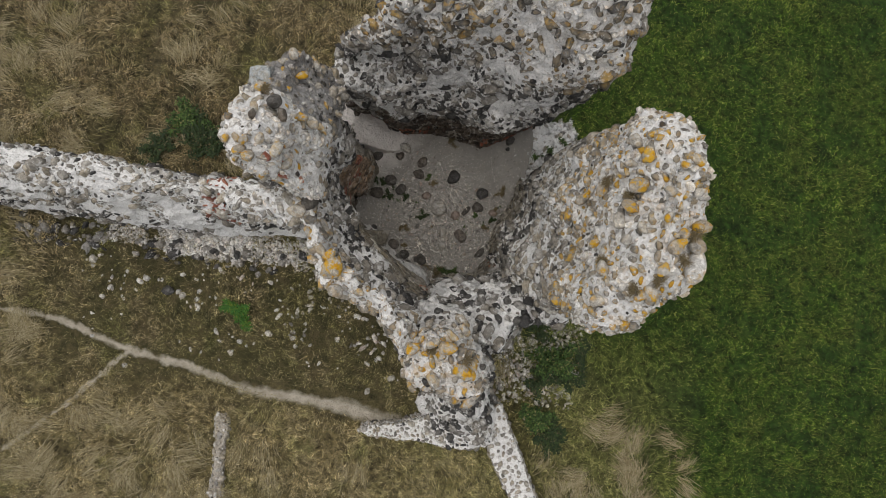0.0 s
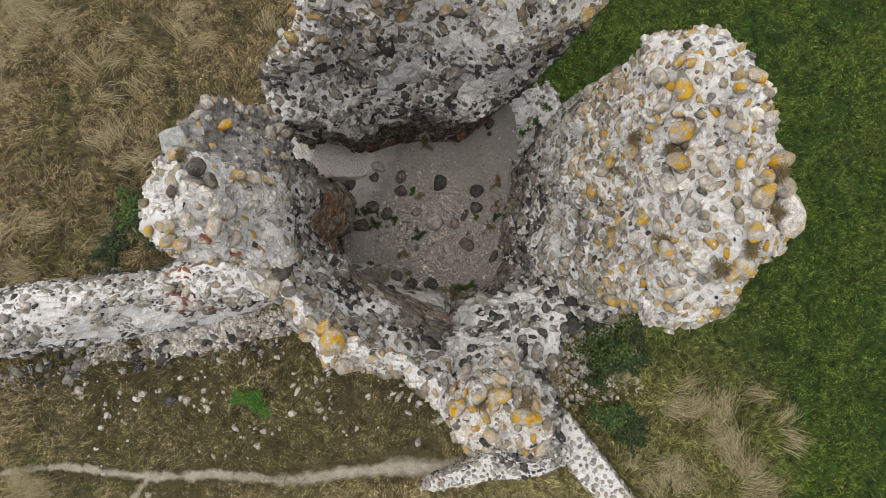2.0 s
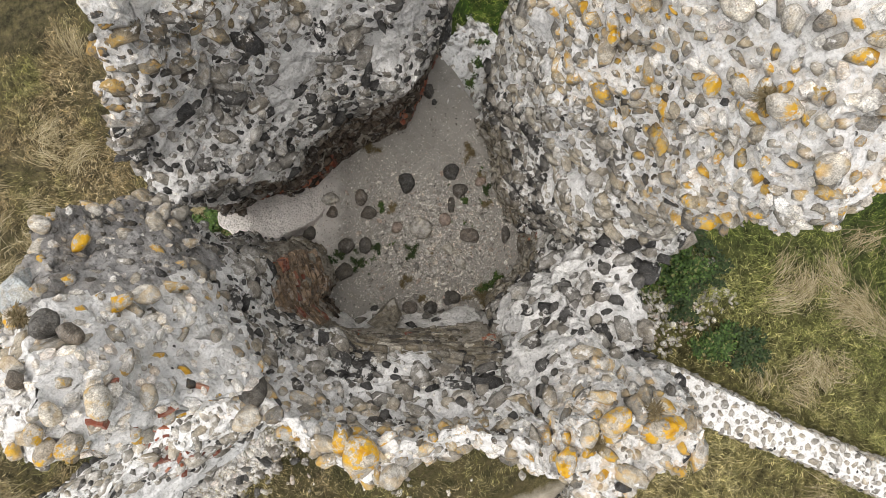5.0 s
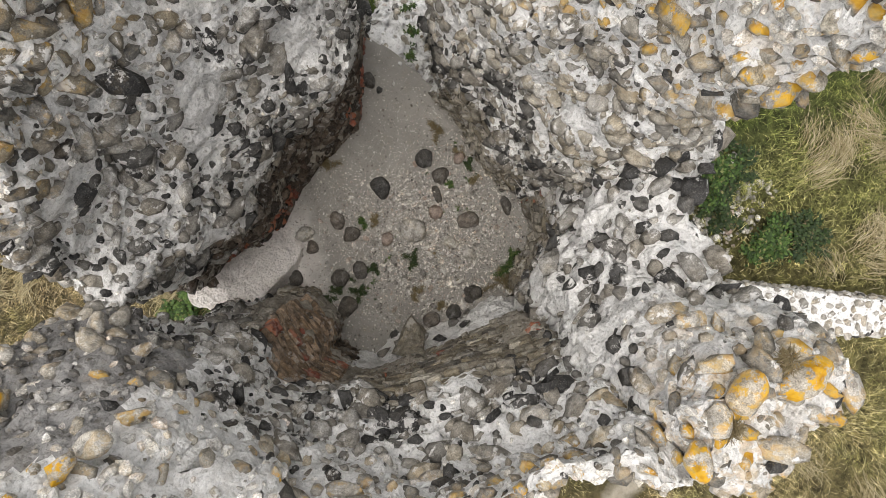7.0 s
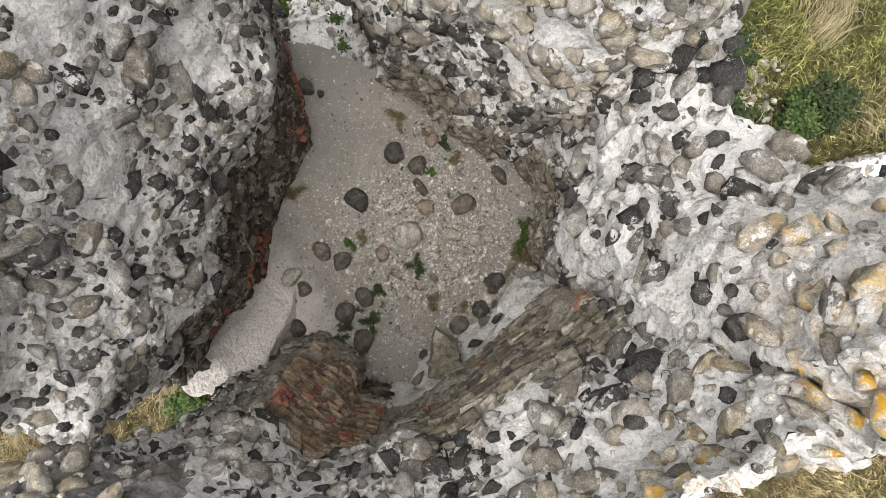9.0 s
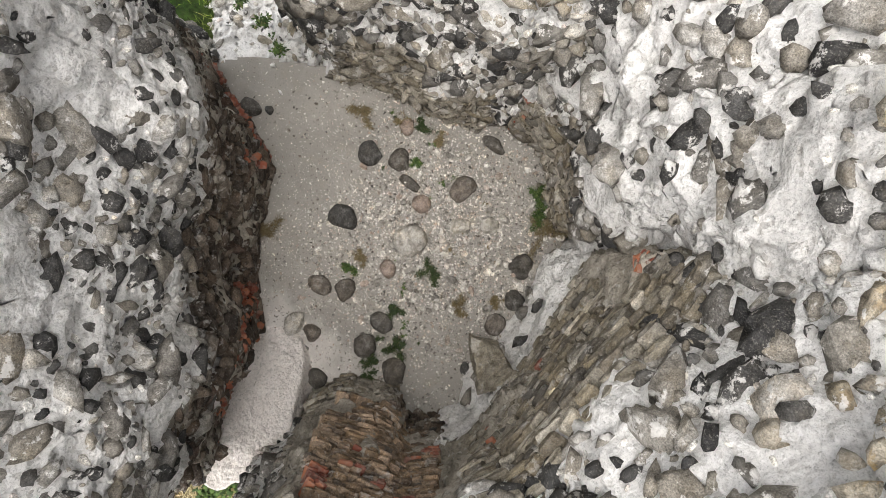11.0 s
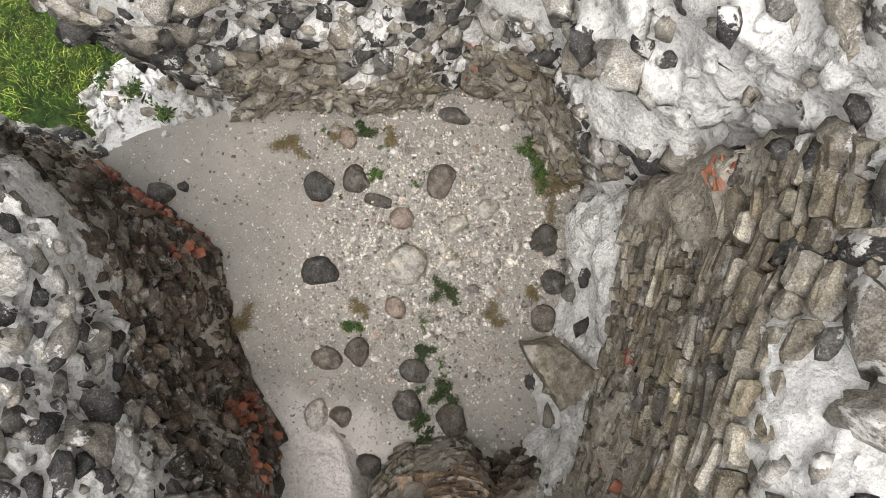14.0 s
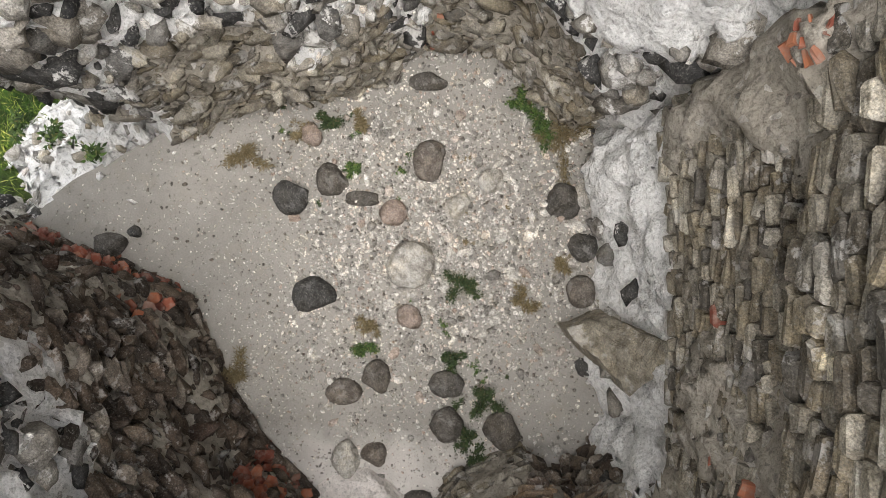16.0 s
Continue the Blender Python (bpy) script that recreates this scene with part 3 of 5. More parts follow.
ruin("wall_east", "tall ruined flint wall with orange lichen on its broken top", [
    (1.85, 1.95, 1.99, 1.95, 3, 2.3, 1.98, 6, 2.42, 2.07, 7.6), (1.75, 1.5, 1.86, 1.5, 3, 2.08, 1.48, 6, 2.21, 1.55, 7.41), (1.54, 1.01, 1.72, 1, 2.8, 1.94, 1.07, 6, 2.26, 1.08, 7.29),
    (1.33, 0.56, 1.55, 0.56, 2.9, 2.03, 0.55, 5.59, 2.2, 0.61, 7.4), (1.29, 0.1, 1.49, 0.12, 3.62, 1.93, 0.03, 5.4, 2.07, 0.07, 7.42), (1.45, -0.47, 1.7, -0.43, 4.19, 1.92, -0.34, 5.49, 1.87, -0.32, 7.6),
    (1.99, -0.75, 2.1, -0.72, 4.2, 2.11, -0.62, 5.8, 2.08, -0.66, 7.83), (2.5, -0.75, 2.5, -0.72, 4.2, 2.51, -0.62, 6, 2.54, -0.67, 7.83), (2.95, -0.3, 2.95, -0.3, 4.2, 2.9, -0.25, 6, 2.9, -0.23, 8.02),
    (3.2, 0.15, 3.2, 0.15, 4.2, 3.18, 0.15, 6, 3.19, 0.15, 8.24), (3.25, 0.8, 3.25, 0.8, 4.2, 3.22, 0.8, 6, 3.19, 0.81, 8.34), (3.2, 1.5, 3.2, 1.5, 4.2, 3.18, 1.5, 6, 3.17, 1.48, 8.27),
    (3, 2.06, 3, 2.06, 4, 2.98, 2, 6, 3.05, 1.93, 8.08), (2.79, 2.69, 2.76, 2.53, 3.51, 2.68, 2.27, 6, 2.62, 2.25, 7.66)],
    ((2.57, 0.12, 8.76), (2.78, 1.27, 8.85)), 11, crown=7.1, crown_gap=0.118, crown_size=(0.04, 0.085), lump_gap=0.07, big=0.115, bare=-0.5, weather=3.7, mortar=WHITE_MORTAR, facing=lambda p: (p[:, 2] < 2.4 + 0.5 * value_noise(p * 1.5, 4)) & (p[:, 0] < 1.9) & (p[:, 1] > 0.2))

ruin("wall_southeast", "broken flint wall with a hollow worn top", [
    (0.15, -0.65, 0.2, -0.74, 1.9, 0.14, -0.85, 3.8, 0.21, -0.96, 4.96), (0.5, -0.49, 0.5, -0.63, 1.9, 0.62, -0.59, 3.57, 0.65, -0.87, 4.9), (0.94, -0.24, 0.97, -0.58, 1.81, 1.1, -0.56, 4.01, 1.11, -0.79, 4.73),
    (1.25, 0, 1.4, -0.25, 1.8, 1.51, -0.43, 4.2, 1.59, -0.68, 4.77), (1.5, 0.1, 1.72, -0.22, 2.2, 1.8, -0.38, 4.4, 1.99, -0.6, 4.91), (2.9, -0.8, 2.8, -0.8, 1.5, 2.7, -0.85, 3.5, 2.56, -0.98, 4.7),
    (2.5, -1.2, 2.45, -1.2, 1.5, 2.35, -1.1, 3.5, 2.17, -1.04, 4.75), (2, -1.6, 2, -1.55, 1.5, 1.95, -1.4, 3.5, 1.7, -1.1, 4.8), (1.7, -2, 1.7, -1.95, 1.5, 1.65, -1.8, 3.5, 1.48, -1.54, 5),
    (1.2, -1.9, 1.2, -1.85, 1.5, 1.2, -1.7, 3.5, 1.18, -1.42, 5.4), (0.5, -1.6, 0.5, -1.6, 1.5, 0.49, -1.49, 3.5, 0.5, -1.34, 5.4)],
    ((0.58, -1.19, 5.15), (1.96, -0.86, 4.65)), 31, bare=-0.1, mortar=WHITE_MORTAR, bald=lambda p: (p[:, 2] > 3.3) & (p[:, 2] < 5.2) & (p[:, 0] < 0.95 + 0.3 * value_noise(p * 2, 8)) & (value_noise(p * 3.1, 17) > -0.15), facing=lambda p: (p[:, 2] < 2.0 + 0.6 * value_noise(p * 1.5, 4)) & (p[:, 1] > -0.9) & (p[:, 0] < 1.6))

ruin("wall_south", "flint wall stub with lichen-covered cobbles on top", [
    (0.02, -0.98, 0, -0.94, 4.79, 0.11, -1.24, 5.88), (0.6, -0.95, 0.81, -0.99, 5.03, 0.67, -1.19, 6.03), (1, -1.2, 0.98, -1.23, 5.01, 0.77, -1.46, 5.92),
    (1.4, -1.8, 1.2, -1.72, 4.4, 1.06, -1.66, 6), (1.5, -2.3, 1.3, -2.1, 4, 1.16, -1.93, 6.1), (1.2, -2.6, 1.1, -2.35, 4, 0.95, -2.32, 6.14),
    (0.6, -2.5, 0.55, -2.3, 4, 0.53, -2.21, 6.18), (0.05, -2.2, 0.05, -2.1, 4, -0.02, -2.05, 6.2), (-0.3, -1.75, -0.25, -1.75, 4, -0.21, -1.74, 6.25),
    (-0.3, -1.3, -0.2, -1.24, 4.5, -0.12, -1.34, 5.89)],
    ((0.14, -1.24, 6.74), (0.72, -1.49, 6.4)), 51, crown=5.9, crown_gap=0.17, weather=5.7, mortar=MORTAR, bald=lambda p: (p[:, 2] < 5.35) & (p[:, 1] > -1.4) & (value_noise(p * 3.1, 17) > -0.15))

ruin("wall_southwest", "flint wall with a straight brown inner face and a lichened crest", [
    (-0.2, -0.75, -0.05, -0.75, 2.2, -0.12, -0.94, 4.38, -0.1, -1.19, 5.85), (-0.6, -0.48, -0.57, -0.43, 2.2, -0.46, -0.7, 4.39, -0.6, -1.06, 5.76), (-1, -0.2, -1.02, -0.23, 2.2, -0.9, -0.28, 4.49, -1.11, -0.79, 5.59),
    (-1.48, 0.1, -1.43, 0.09, 2.19, -1.44, 0.11, 4.49, -1.66, -0.24, 5.48), (-1.76, 0.48, -1.81, 0.3, 2.19, -1.59, 0.45, 4.58, -1.92, 0.24, 5.6), (-2, 0.75, -2, 0.73, 3, -2, 0.7, 4.8, -2.05, 0.6, 6),
    (-2.35, 0.5, -2.35, 0.5, 3, -2.3, 0.45, 4.8, -2.26, 0.39, 6), (-2.15, 0, -2.15, 0, 3, -2.09, 0.02, 4.8, -2.15, -0.02, 6.01), (-1.85, -0.5, -1.85, -0.5, 3, -1.8, -0.49, 4.8, -1.8, -0.51, 6.17),
    (-1.5, -0.9, -1.5, -0.9, 3, -1.5, -0.89, 4.8, -1.49, -0.87, 6.21), (-1, -1.1, -1, -1.1, 3, -1, -1.08, 4.8, -0.98, -1.02, 6.1), (-0.6, -1.4, -0.6, -1.4, 3, -0.61, -1.39, 4.8, -0.56, -1.3, 6.19),
    (-0.2, -1.7, -0.2, -1.7, 3, -0.2, -1.68, 4.8, -0.18, -1.66, 6.31)],
    ((-1.78, -0.13, 6.35), (-0.28, -1.28, 6.5)), 71, rubble_face=False, bare=-0.35, bald=lambda p: (p[:, 2] < 2.7) & (p[:, 0] * 0.72 + p[:, 1] > -1.3), crown_gap=0.17, mortar=WHITE_MORTAR, sizes=(0.05, 0.14), crown=6.0, weather=5.6, facing=lambda p: (p[:, 2] < 4.25 + 0.25 * value_noise(p * 1.7, 4)) & (p[:, 2] > 2.55) & (p[:, 0] * 0.72 + p[:, 1] > -1.42))

ruin("wall_west", "broken flint tower corner with pale cobbles on its top", [
    (-2, 0.62, -2, 0.62, 2.2, -1.83, 0.72, 4.3, -1.99, 0.82, 6.21), (-2.02, 1, -2, 1, 2.2, -1.92, 0.95, 4.3, -1.99, 0.98, 6.2), (-1.7, 1.17, -1.74, 1.15, 2.3, -1.97, 1.12, 4.3, -1.99, 1.12, 6.2),
    (-1.54, 1.74, -1.64, 1.71, 2.2, -1.74, 1.62, 4, -1.87, 1.64, 5.87),
    (-1.69, 2.1, -1.83, 2.06, 2.2, -2.14, 1.98, 4.21, -1.93, 2.12, 5.94), (-2.1, 2.3, -2.14, 2.26, 2.2, -2.2, 2.31, 4.21, -1.99, 2.56, 5.42), (-2.4, 2.6, -2.4, 2.55, 3, -2.4, 2.5, 4.5, -2.34, 2.68, 6.2),
    (-2.8, 2.4, -2.8, 2.4, 3, -2.78, 2.4, 4.8, -2.74, 2.47, 6.61), (-2.9, 2, -2.9, 2, 3, -2.9, 2, 4.8, -3.03, 2.03, 6.71), (-3.1, 1.6, -3.1, 1.6, 3, -3.1, 1.6, 4.8, -3.08, 1.61, 7.21),
    (-3.2, 1.25, -3.2, 1.25, 3, -3.21, 1.24, 4.8, -3.19, 1.3, 7.29), (-3.05, 0.9, -3.05, 0.9, 3, -3.25, 0.75, 4.81, -3.06, 0.94, 7.3), (-2.7, 0.7, -2.7, 0.7, 3, -2.7, 0.7, 4.8, -2.63, 0.74, 7.12),
    (-2.2, 0.6, -2.2, 0.62, 3, -2.18, 0.59, 4.8, -2, 0.56, 6.71)],
    ((-2.53, 1.16, 7.96), (-2.55, 2.15, 6.81)), 91, crown=6.1, mortar=WHITE_MORTAR, bare=-0.4, lump_gap=0.075, crown_gap=0.22, crown_size=(0.05, 0.09), dull=lambda p: (p[:, 1] > 1.62 + 0.3 * value_noise(p * 1.6, 21)) & (p[:, 2] > 5.0), rubble_face=False, facing=lambda p: (p[:, 2] < 4.0 + 0.3 * value_noise(p * 1.5, 4)) & (p[:, 0] > -2.0))

ruin("wall_north", "massive flint wall with an undercut dark face", [
    (-2.2, 3.05, -2.2, 3, 2.2, -2.25, 2.9, 3.8, -2.24, 2.85, 4.63, -2.1, 3.19, 4.91), (-1.6, 3.05, -1.6, 2.94, 1.9, -1.65, 2.64, 3.7, -1.65, 2.74, 4.62, -1.52, 3.06, 5.09), (-1.1, 2.96, -1.07, 2.74, 1.58, -1.08, 2.45, 3.49, -1.06, 2.71, 4.26, -1.05, 3.24, 5.09),
    (-0.5, 2.85, -0.5, 2.86, 1.8, -0.57, 2.75, 3.39, -0.56, 3.04, 4.48, -0.57, 3.35, 5.97), (0.1, 2.8, 0.14, 2.84, 2.4, 0.14, 2.85, 3.51, -0.01, 2.93, 4.1, 0, 3.27, 5.7), (0.75, 2.75, 0.75, 2.7, 2, 0.76, 2.64, 3.59, 0.72, 2.98, 4.6, 0.64, 3.23, 5.6),
    (1.39, 3.07, 1.26, 2.92, 2.2, 1.2, 2.59, 3.8, 1.21, 2.71, 4.3, 1.21, 2.96, 5.6), (1.94, 3.42, 1.91, 3.36, 2, 1.75, 2.79, 4.3, 1.8, 2.85, 5.2, 1.9, 3, 6.3), (2.5, 3.9, 2.5, 3.7, 2.5, 2.45, 3.3, 4.5, 2.45, 3.15, 5.8, 2.45, 3.25, 6.7),
    (2.75, 4.4, 2.75, 4.35, 3, 2.72, 4.2, 4.5, 2.7, 4.1, 5.8, 2.68, 4, 6.9), (2.2, 5.3, 2.2, 5.3, 3, 2.2, 5.3, 4.5, 2.2, 5.25, 6, 2.2, 5.2, 7.5), (0.3, 5.5, 0.3, 5.5, 3, 0.3, 5.5, 4.5, 0.3, 5.45, 6, 0.3, 5.4, 7.6),
    (-1.2, 5.1, -1.2, 5.1, 3, -1.2, 5.1, 4.5, -1.1, 5, 5.8, -1, 4.9, 7), (-1.75, 4.2, -1.75, 4.2, 2.5, -1.72, 4.15, 3.6, -1.66, 4.1, 4.09, -1.41, 3.95, 4.48), (-2.25, 3.65, -2.25, 3.6, 2.4, -2.28, 3.55, 3.7, -2.2, 3.5, 4.4, -2, 3.41, 4.91)],
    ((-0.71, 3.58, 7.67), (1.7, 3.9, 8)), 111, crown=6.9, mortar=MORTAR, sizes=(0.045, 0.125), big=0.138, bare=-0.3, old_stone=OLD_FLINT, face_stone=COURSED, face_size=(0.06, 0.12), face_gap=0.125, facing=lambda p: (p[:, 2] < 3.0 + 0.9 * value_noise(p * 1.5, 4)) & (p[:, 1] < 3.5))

ruin("sill_northwest", "low sandy remnant of pale mortar in the breach", [
    (-0.85, 3.0, -0.85, 3.0, 0.9, -0.95, 2.95, 1.22), (-1.05, 2.2, -1.05, 2.2, 0.9, -1.12, 2.27, 1.22), (-1.9, 2.1, -1.9, 2.1, 1.1, -1.88, 2.2, 1.75),
    (-2.55, 2.4, -2.55, 2.4, 1.1, -2.45, 2.5, 2.1), (-2.6, 3.1, -2.6, 3.1, 1.1, -2.45, 3.05, 2.1), (-1.6, 3.3, -1.6, 3.3, 1.0, -1.6, 3.22, 1.65)],
    ((-2.15, 2.7, 2.0), (-1.3, 2.6, 1.45)), 131, mortar=PALE_MORTAR, bare=0.15, bald=lambda p: value_noise(p * 2.2, 3) > -0.45, singles=40, rough=0.03, cap_curve=1.0, sizes=(0.05, 0.1))

ruin("sill_northeast", "worn threshold of white mortar sloping out of the breach", [
    (1.7, 2.2, 1.75, 2.2, 0.8, 1.85, 2.25, 1.2), (2.3, 2.1, 2.3, 2.15, 0.7, 2.25, 2.25, 1.15), (3.0, 2.5, 2.95, 2.55, -0.2, 2.8, 2.65, 0.35),
    (3.7, 3.2, 3.6, 3.2, -0.6, 3.35, 3.2, -0.05), (3.4, 4.1, 3.35, 4.0, -0.7, 3.1, 3.85, -0.1), (2.5, 3.8, 2.5, 3.75, 0.0, 2.45, 3.6, 0.5), (1.9, 3.4, 1.9, 3.4, 0.7, 1.95, 3.3, 1.15)],
    ((2.05, 2.75, 1.2), (2.85, 3.15, 0.25)), 151, mortar=MORTAR, bare=0.0, weather=-9.0, singles=100, rough=0.13, crown=-1.5, crown_gap=0.24, crown_size=(0.04, 0.1), lump_gap=0.13, lump_size=(0.018, 0.045))

ruin("wall_long_west", "long ruined flint wall with a worn crest", [
    (-2.6, 0.95, -2.6, 0.9, 3, -2.57, 0.8, 4.87), (-3.3, 0.95, -3.3, 0.9, 2.5, -3.3, 0.82, 4.2), (-4.1, 0.95, -4.1, 0.9, 2, -4.12, 0.89, 3.53),
    (-5.2, 0.98, -5.2, 0.88, 2, -5.25, 0.74, 3.19), (-7, 0.98, -7, 0.91, 2, -7, 0.83, 3.46), (-10, 1, -10, 0.95, 2, -10, 0.79, 3.5),
    (-13.5, 1, -13.5, 0.95, 2, -13.4, 0.85, 3.4), (-13.5, -0.3, -13.5, -0.1, 2, -13.4, 0.2, 3.2), (-10, -0.5, -10, -0.26, 2, -10, 0.16, 3.2),
    (-7, -0.45, -7, -0.26, 2, -6.96, 0.05, 3.34), (-5.7, -0.35, -5.69, -0.24, 2.03, -5.68, 0.18, 2.82), (-4.3, -0.3, -4.3, -0.1, 2, -4.3, 0.18, 3.3),
    (-3.4, -0.2, -3.4, -0.02, 2.5, -3.4, 0.19, 4.01), (-2.6, 0.05, -2.6, 0.1, 3, -2.61, 0.13, 4.76)],
    ((-13, 0.52, 3.83), (-4.36, 0.45, 3.81)), 171, base_step=0.06, bare=0.0, mortar=WHITE_MORTAR, weather=2.9, sizes=(0.055, 0.13), big=0.165, crown=3.72, crown_size=(0.07, 0.16), crown_gap=0.19)

ruin("wall_south_tail", "crumbled end of the flint wall sloping to the ground", [
    (1.5, -2.1, 1.4, -2.1, 3.5, 1.25, -2.05, 5.0), (2.0, -3.0, 1.8, -3.0, 1.4, 1.5, -3.0, 2.7), (2.3, -3.9, 2.2, -3.9, 0.8, 2.0, -3.9, 1.4), (2.3, -4.55, 2.2, -4.5, 0.7, 2.1, -4.45, 1.1),
    (1.3, -4.68, 1.3, -4.65, 0.6, 1.3, -4.6, 1.0), (0.3, -4.2, 0.4, -4.1, 0.6, 0.5, -4.0, 1.0), (0.1, -3.3, 0.3, -3.2, 1.0, 0.5, -3.1, 1.8), (0.2, -2.4, 0.35, -2.3, 2.5, 0.5, -2.15, 4.6)],
    ((0.95, -2.3, 5.0), (1.5, -4.1, 1.6)), 191, bare=-0.1)

ruin("wall_low_south", "low repaired wall top of white mortar and split flints", [
    (-1.0, -4.75, -1.0, -4.75, 0.5, -1.0, -4.72, 0.88), (0.3, -4.75, 0.3, -4.75, 0.5, 0.3, -4.72, 0.92), (1.6, -4.75, 1.6, -4.75, 0.5, 1.6, -4.72, 1.0), (1.7, -4.2, 1.7, -4.2, 0.5, 1.7, -4.25, 1.0),
    (0.6, -4.05, 0.6, -4.05, 0.5, 0.6, -4.1, 0.95), (-0.2, -4.35, -0.2, -4.35, 0.5, -0.2, -4.38, 0.92), (-1.0, -4.5, -1.0, -4.5, 0.5, -1.0, -4.52, 0.88)],
    ((-0.7, -4.62, 0.92), (1.3, -4.5, 1.02)), 211, bare=-1.0, weather=-9.0, rough=0.02, big=0.11, sink=0.36, sizes=(0.04, 0.085))

ruin("wall_low_southeast", "narrow flint wall running down from the ruin", [
    (2.1, -3.5, 2.1, -3.5, 0.5, 2.1, -3.55, 1.1), (2.45, -3.9, 2.45, -3.9, 0.5, 2.42, -3.9, 1.1), (3.4, -5.6, 3.4, -5.6, 0.4, 3.36, -5.6, 0.95), (4.4, -7.2, 4.4, -7.2, 0.3, 4.36, -7.2, 0.8), (5.6, -9.2, 5.6, -9.2, 0.2, 5.56, -9.2, 0.7),
    (5.1, -9.5, 5.1, -9.5, 0.2, 5.13, -9.45, 0.7), (3.85, -7.5, 3.85, -7.5, 0.3, 3.88, -7.5, 0.8), (2.85, -5.9, 2.85, -5.9, 0.4, 2.88, -5.9, 0.95), (2.1, -4.7, 2.1, -4.7, 0.5, 2.12, -4.65, 1.05)],
    ((2.3, -4.1, 1.12), (5.3, -9.2, 0.75)), 231, bare=-1.0, weather=-9.0, rough=0.02, big=0.12, sink=0.34, sizes=(0.05, 0.085))

ruin("wall_stub", "short low stub of flint wall in the grass", [
    (-4.72, -4.9, -4.72, -4.9, 0.4, -4.7, -4.92, 0.68), (-4.36, -4.9, -4.36, -4.9, 0.4, -4.4, -4.92, 0.68), (-4.38, -5.8, -4.38, -5.8, 0.4, -4.4, -5.8, 0.7), (-4.26, -6.9, -4.26, -6.9, 0.4, -4.28, -6.88, 0.72),
    (-4.58, -6.9, -4.58, -6.9, 0.4, -4.56, -6.88, 0.72), (-4.64, -5.8, -4.64, -5.8, 0.4, -4.62, -5.8, 0.7)],
    ((-4.54, -5.1, 0.74), (-4.42, -6.7, 0.76)), 251, mortar=DARK_MORTAR, bare=-1.0, weather=-9.0, rough=0.02, big=0.12, sink=0.34, sizes=(0.05, 0.085))

ruin("wall_trace", "buried trace of a flint wall showing in the grass", [
    (-2.95, -4.8, -2.95, -4.8, 0.2, -2.93, -4.79, 0.45), (-2.3, -4.86, -2.3, -4.86, 0.2, -2.32, -4.85, 0.45), (-2.3, -4.72, -2.3, -4.72, 0.2, -2.32, -4.73, 0.45), (-2.95, -4.66, -2.95, -4.66, 0.2, -2.93, -4.67, 0.45)],
    ((-2.85, -4.73, 0.47), (-2.4, -4.79, 0.47)), 271, rough=0.02, big=0.11)

ruin("wall_inner_bench", "pale rubble slope at the foot of the inner wall", [
    (-1.5, 0.42, -1.5, 0.42, 1.1, -1.52, 0.36, 1.3), (-1.2, 0.12, -1.22, 0.1, 1.1, -1.26, 0.05, 1.45), (-0.78, -0.14, -0.8, -0.16, 1.1, -0.86, -0.22, 1.45), (-0.36, -0.45, -0.38, -0.47, 1.1, -0.44, -0.52, 1.5),
    (0.1, -0.72, 0.08, -0.75, 1.1, 0.0, -0.8, 1.5), (0.0, -1.1, 0.0, -1.1, 1.1, -0.1, -1.05, 1.8), (-0.7, -0.85, -0.7, -0.85, 1.2, -0.7, -0.8, 1.8), (-1.5, -0.2, -1.5, -0.2, 1.2, -1.5, -0.15, 1.8), (-1.9, 0.35, -1.9, 0.35, 1.15, -1.85, 0.35, 1.6)],
    ((-0.4, -0.75, 1.75), (-1.55, 0.1, 1.7)), 291, weather=9.0, big=0.24, sizes=(0.07, 0.13), foot=0.6, mortar=MORTAR, bare=0.0, rough=0.04)

# ---- single stones of the wall tops ----


def big_stone(name, owner, x, y, z, size, seed, material, label=""):
    """One large stone bedded in a wall top."""
    rng = np.random.default_rng(seed)
    bm = bmesh.new()
    bmesh.ops.create_icosphere(bm, subdivisions=3, radius=1.0)
    p = np.array([v.co for v in bm.verts])
    k = 1 + 0.14 * fbm(p * 1.2 + seed, seed, 2) + 0.04 * fbm(p * 4 + seed, seed + 3, 2)
    for _ in range(3):
        w = rng.normal(size=3)
        w /= np.linalg.norm(w)
        over = np.maximum(p @ w - rng.uniform(0.6, 0.85), 0)
        p = p - over[:, None] * w
    p *= k[:, None] * np.array(size)
    for v, co in zip(bm.verts, p):
        v.co = co
    me = bpy.data.meshes.new(name)
    bm.to_mesh(me)
    bm.free()
    me.materials.append(material)
    me.polygons.foreach_set("use_smooth", np.full(len(me.polygons), True))
    ob = new(name, me)
    if owner is not None:
        ob.parent = owner
    ob.matrix_basis = pose(x, y, z, rng.uniform(-12, 12), rng.uniform(-12, 12), rng.uniform(0, 360))
    if label:
        tagged(ob, label)
    return ob


STONE_DARK = cobble_material("dark_flint_boulder", [(0.0, (0.055, 0.055, 0.055)), (0.5, (0.10, 0.093, 0.085)), (1.0, (0.14, 0.12, 0.10))], 0.1, 0.0)
CAPSTONE = cobble_material("beige_lichened_boulder", [(0.0, (0.40, 0.385, 0.355)), (0.5, (0.50, 0.475, 0.43)), (1.0, (0.40, 0.345, 0.27))], 0.25, 1.0, 0.2)
CAP_WHITE = cobble_material("pale_boulder", [(0.0, (0.66, 0.65, 0.63)), (1.0, (0.72, 0.71, 0.69))], 0.3, 0.4, 0.1)
CAP_GREY = cobble_material("blue_grey_boulder", [(0.0, (0.38, 0.415, 0.43)), (1.0, (0.42, 0.445, 0.455))], 0.12, 0.45, 0.1)


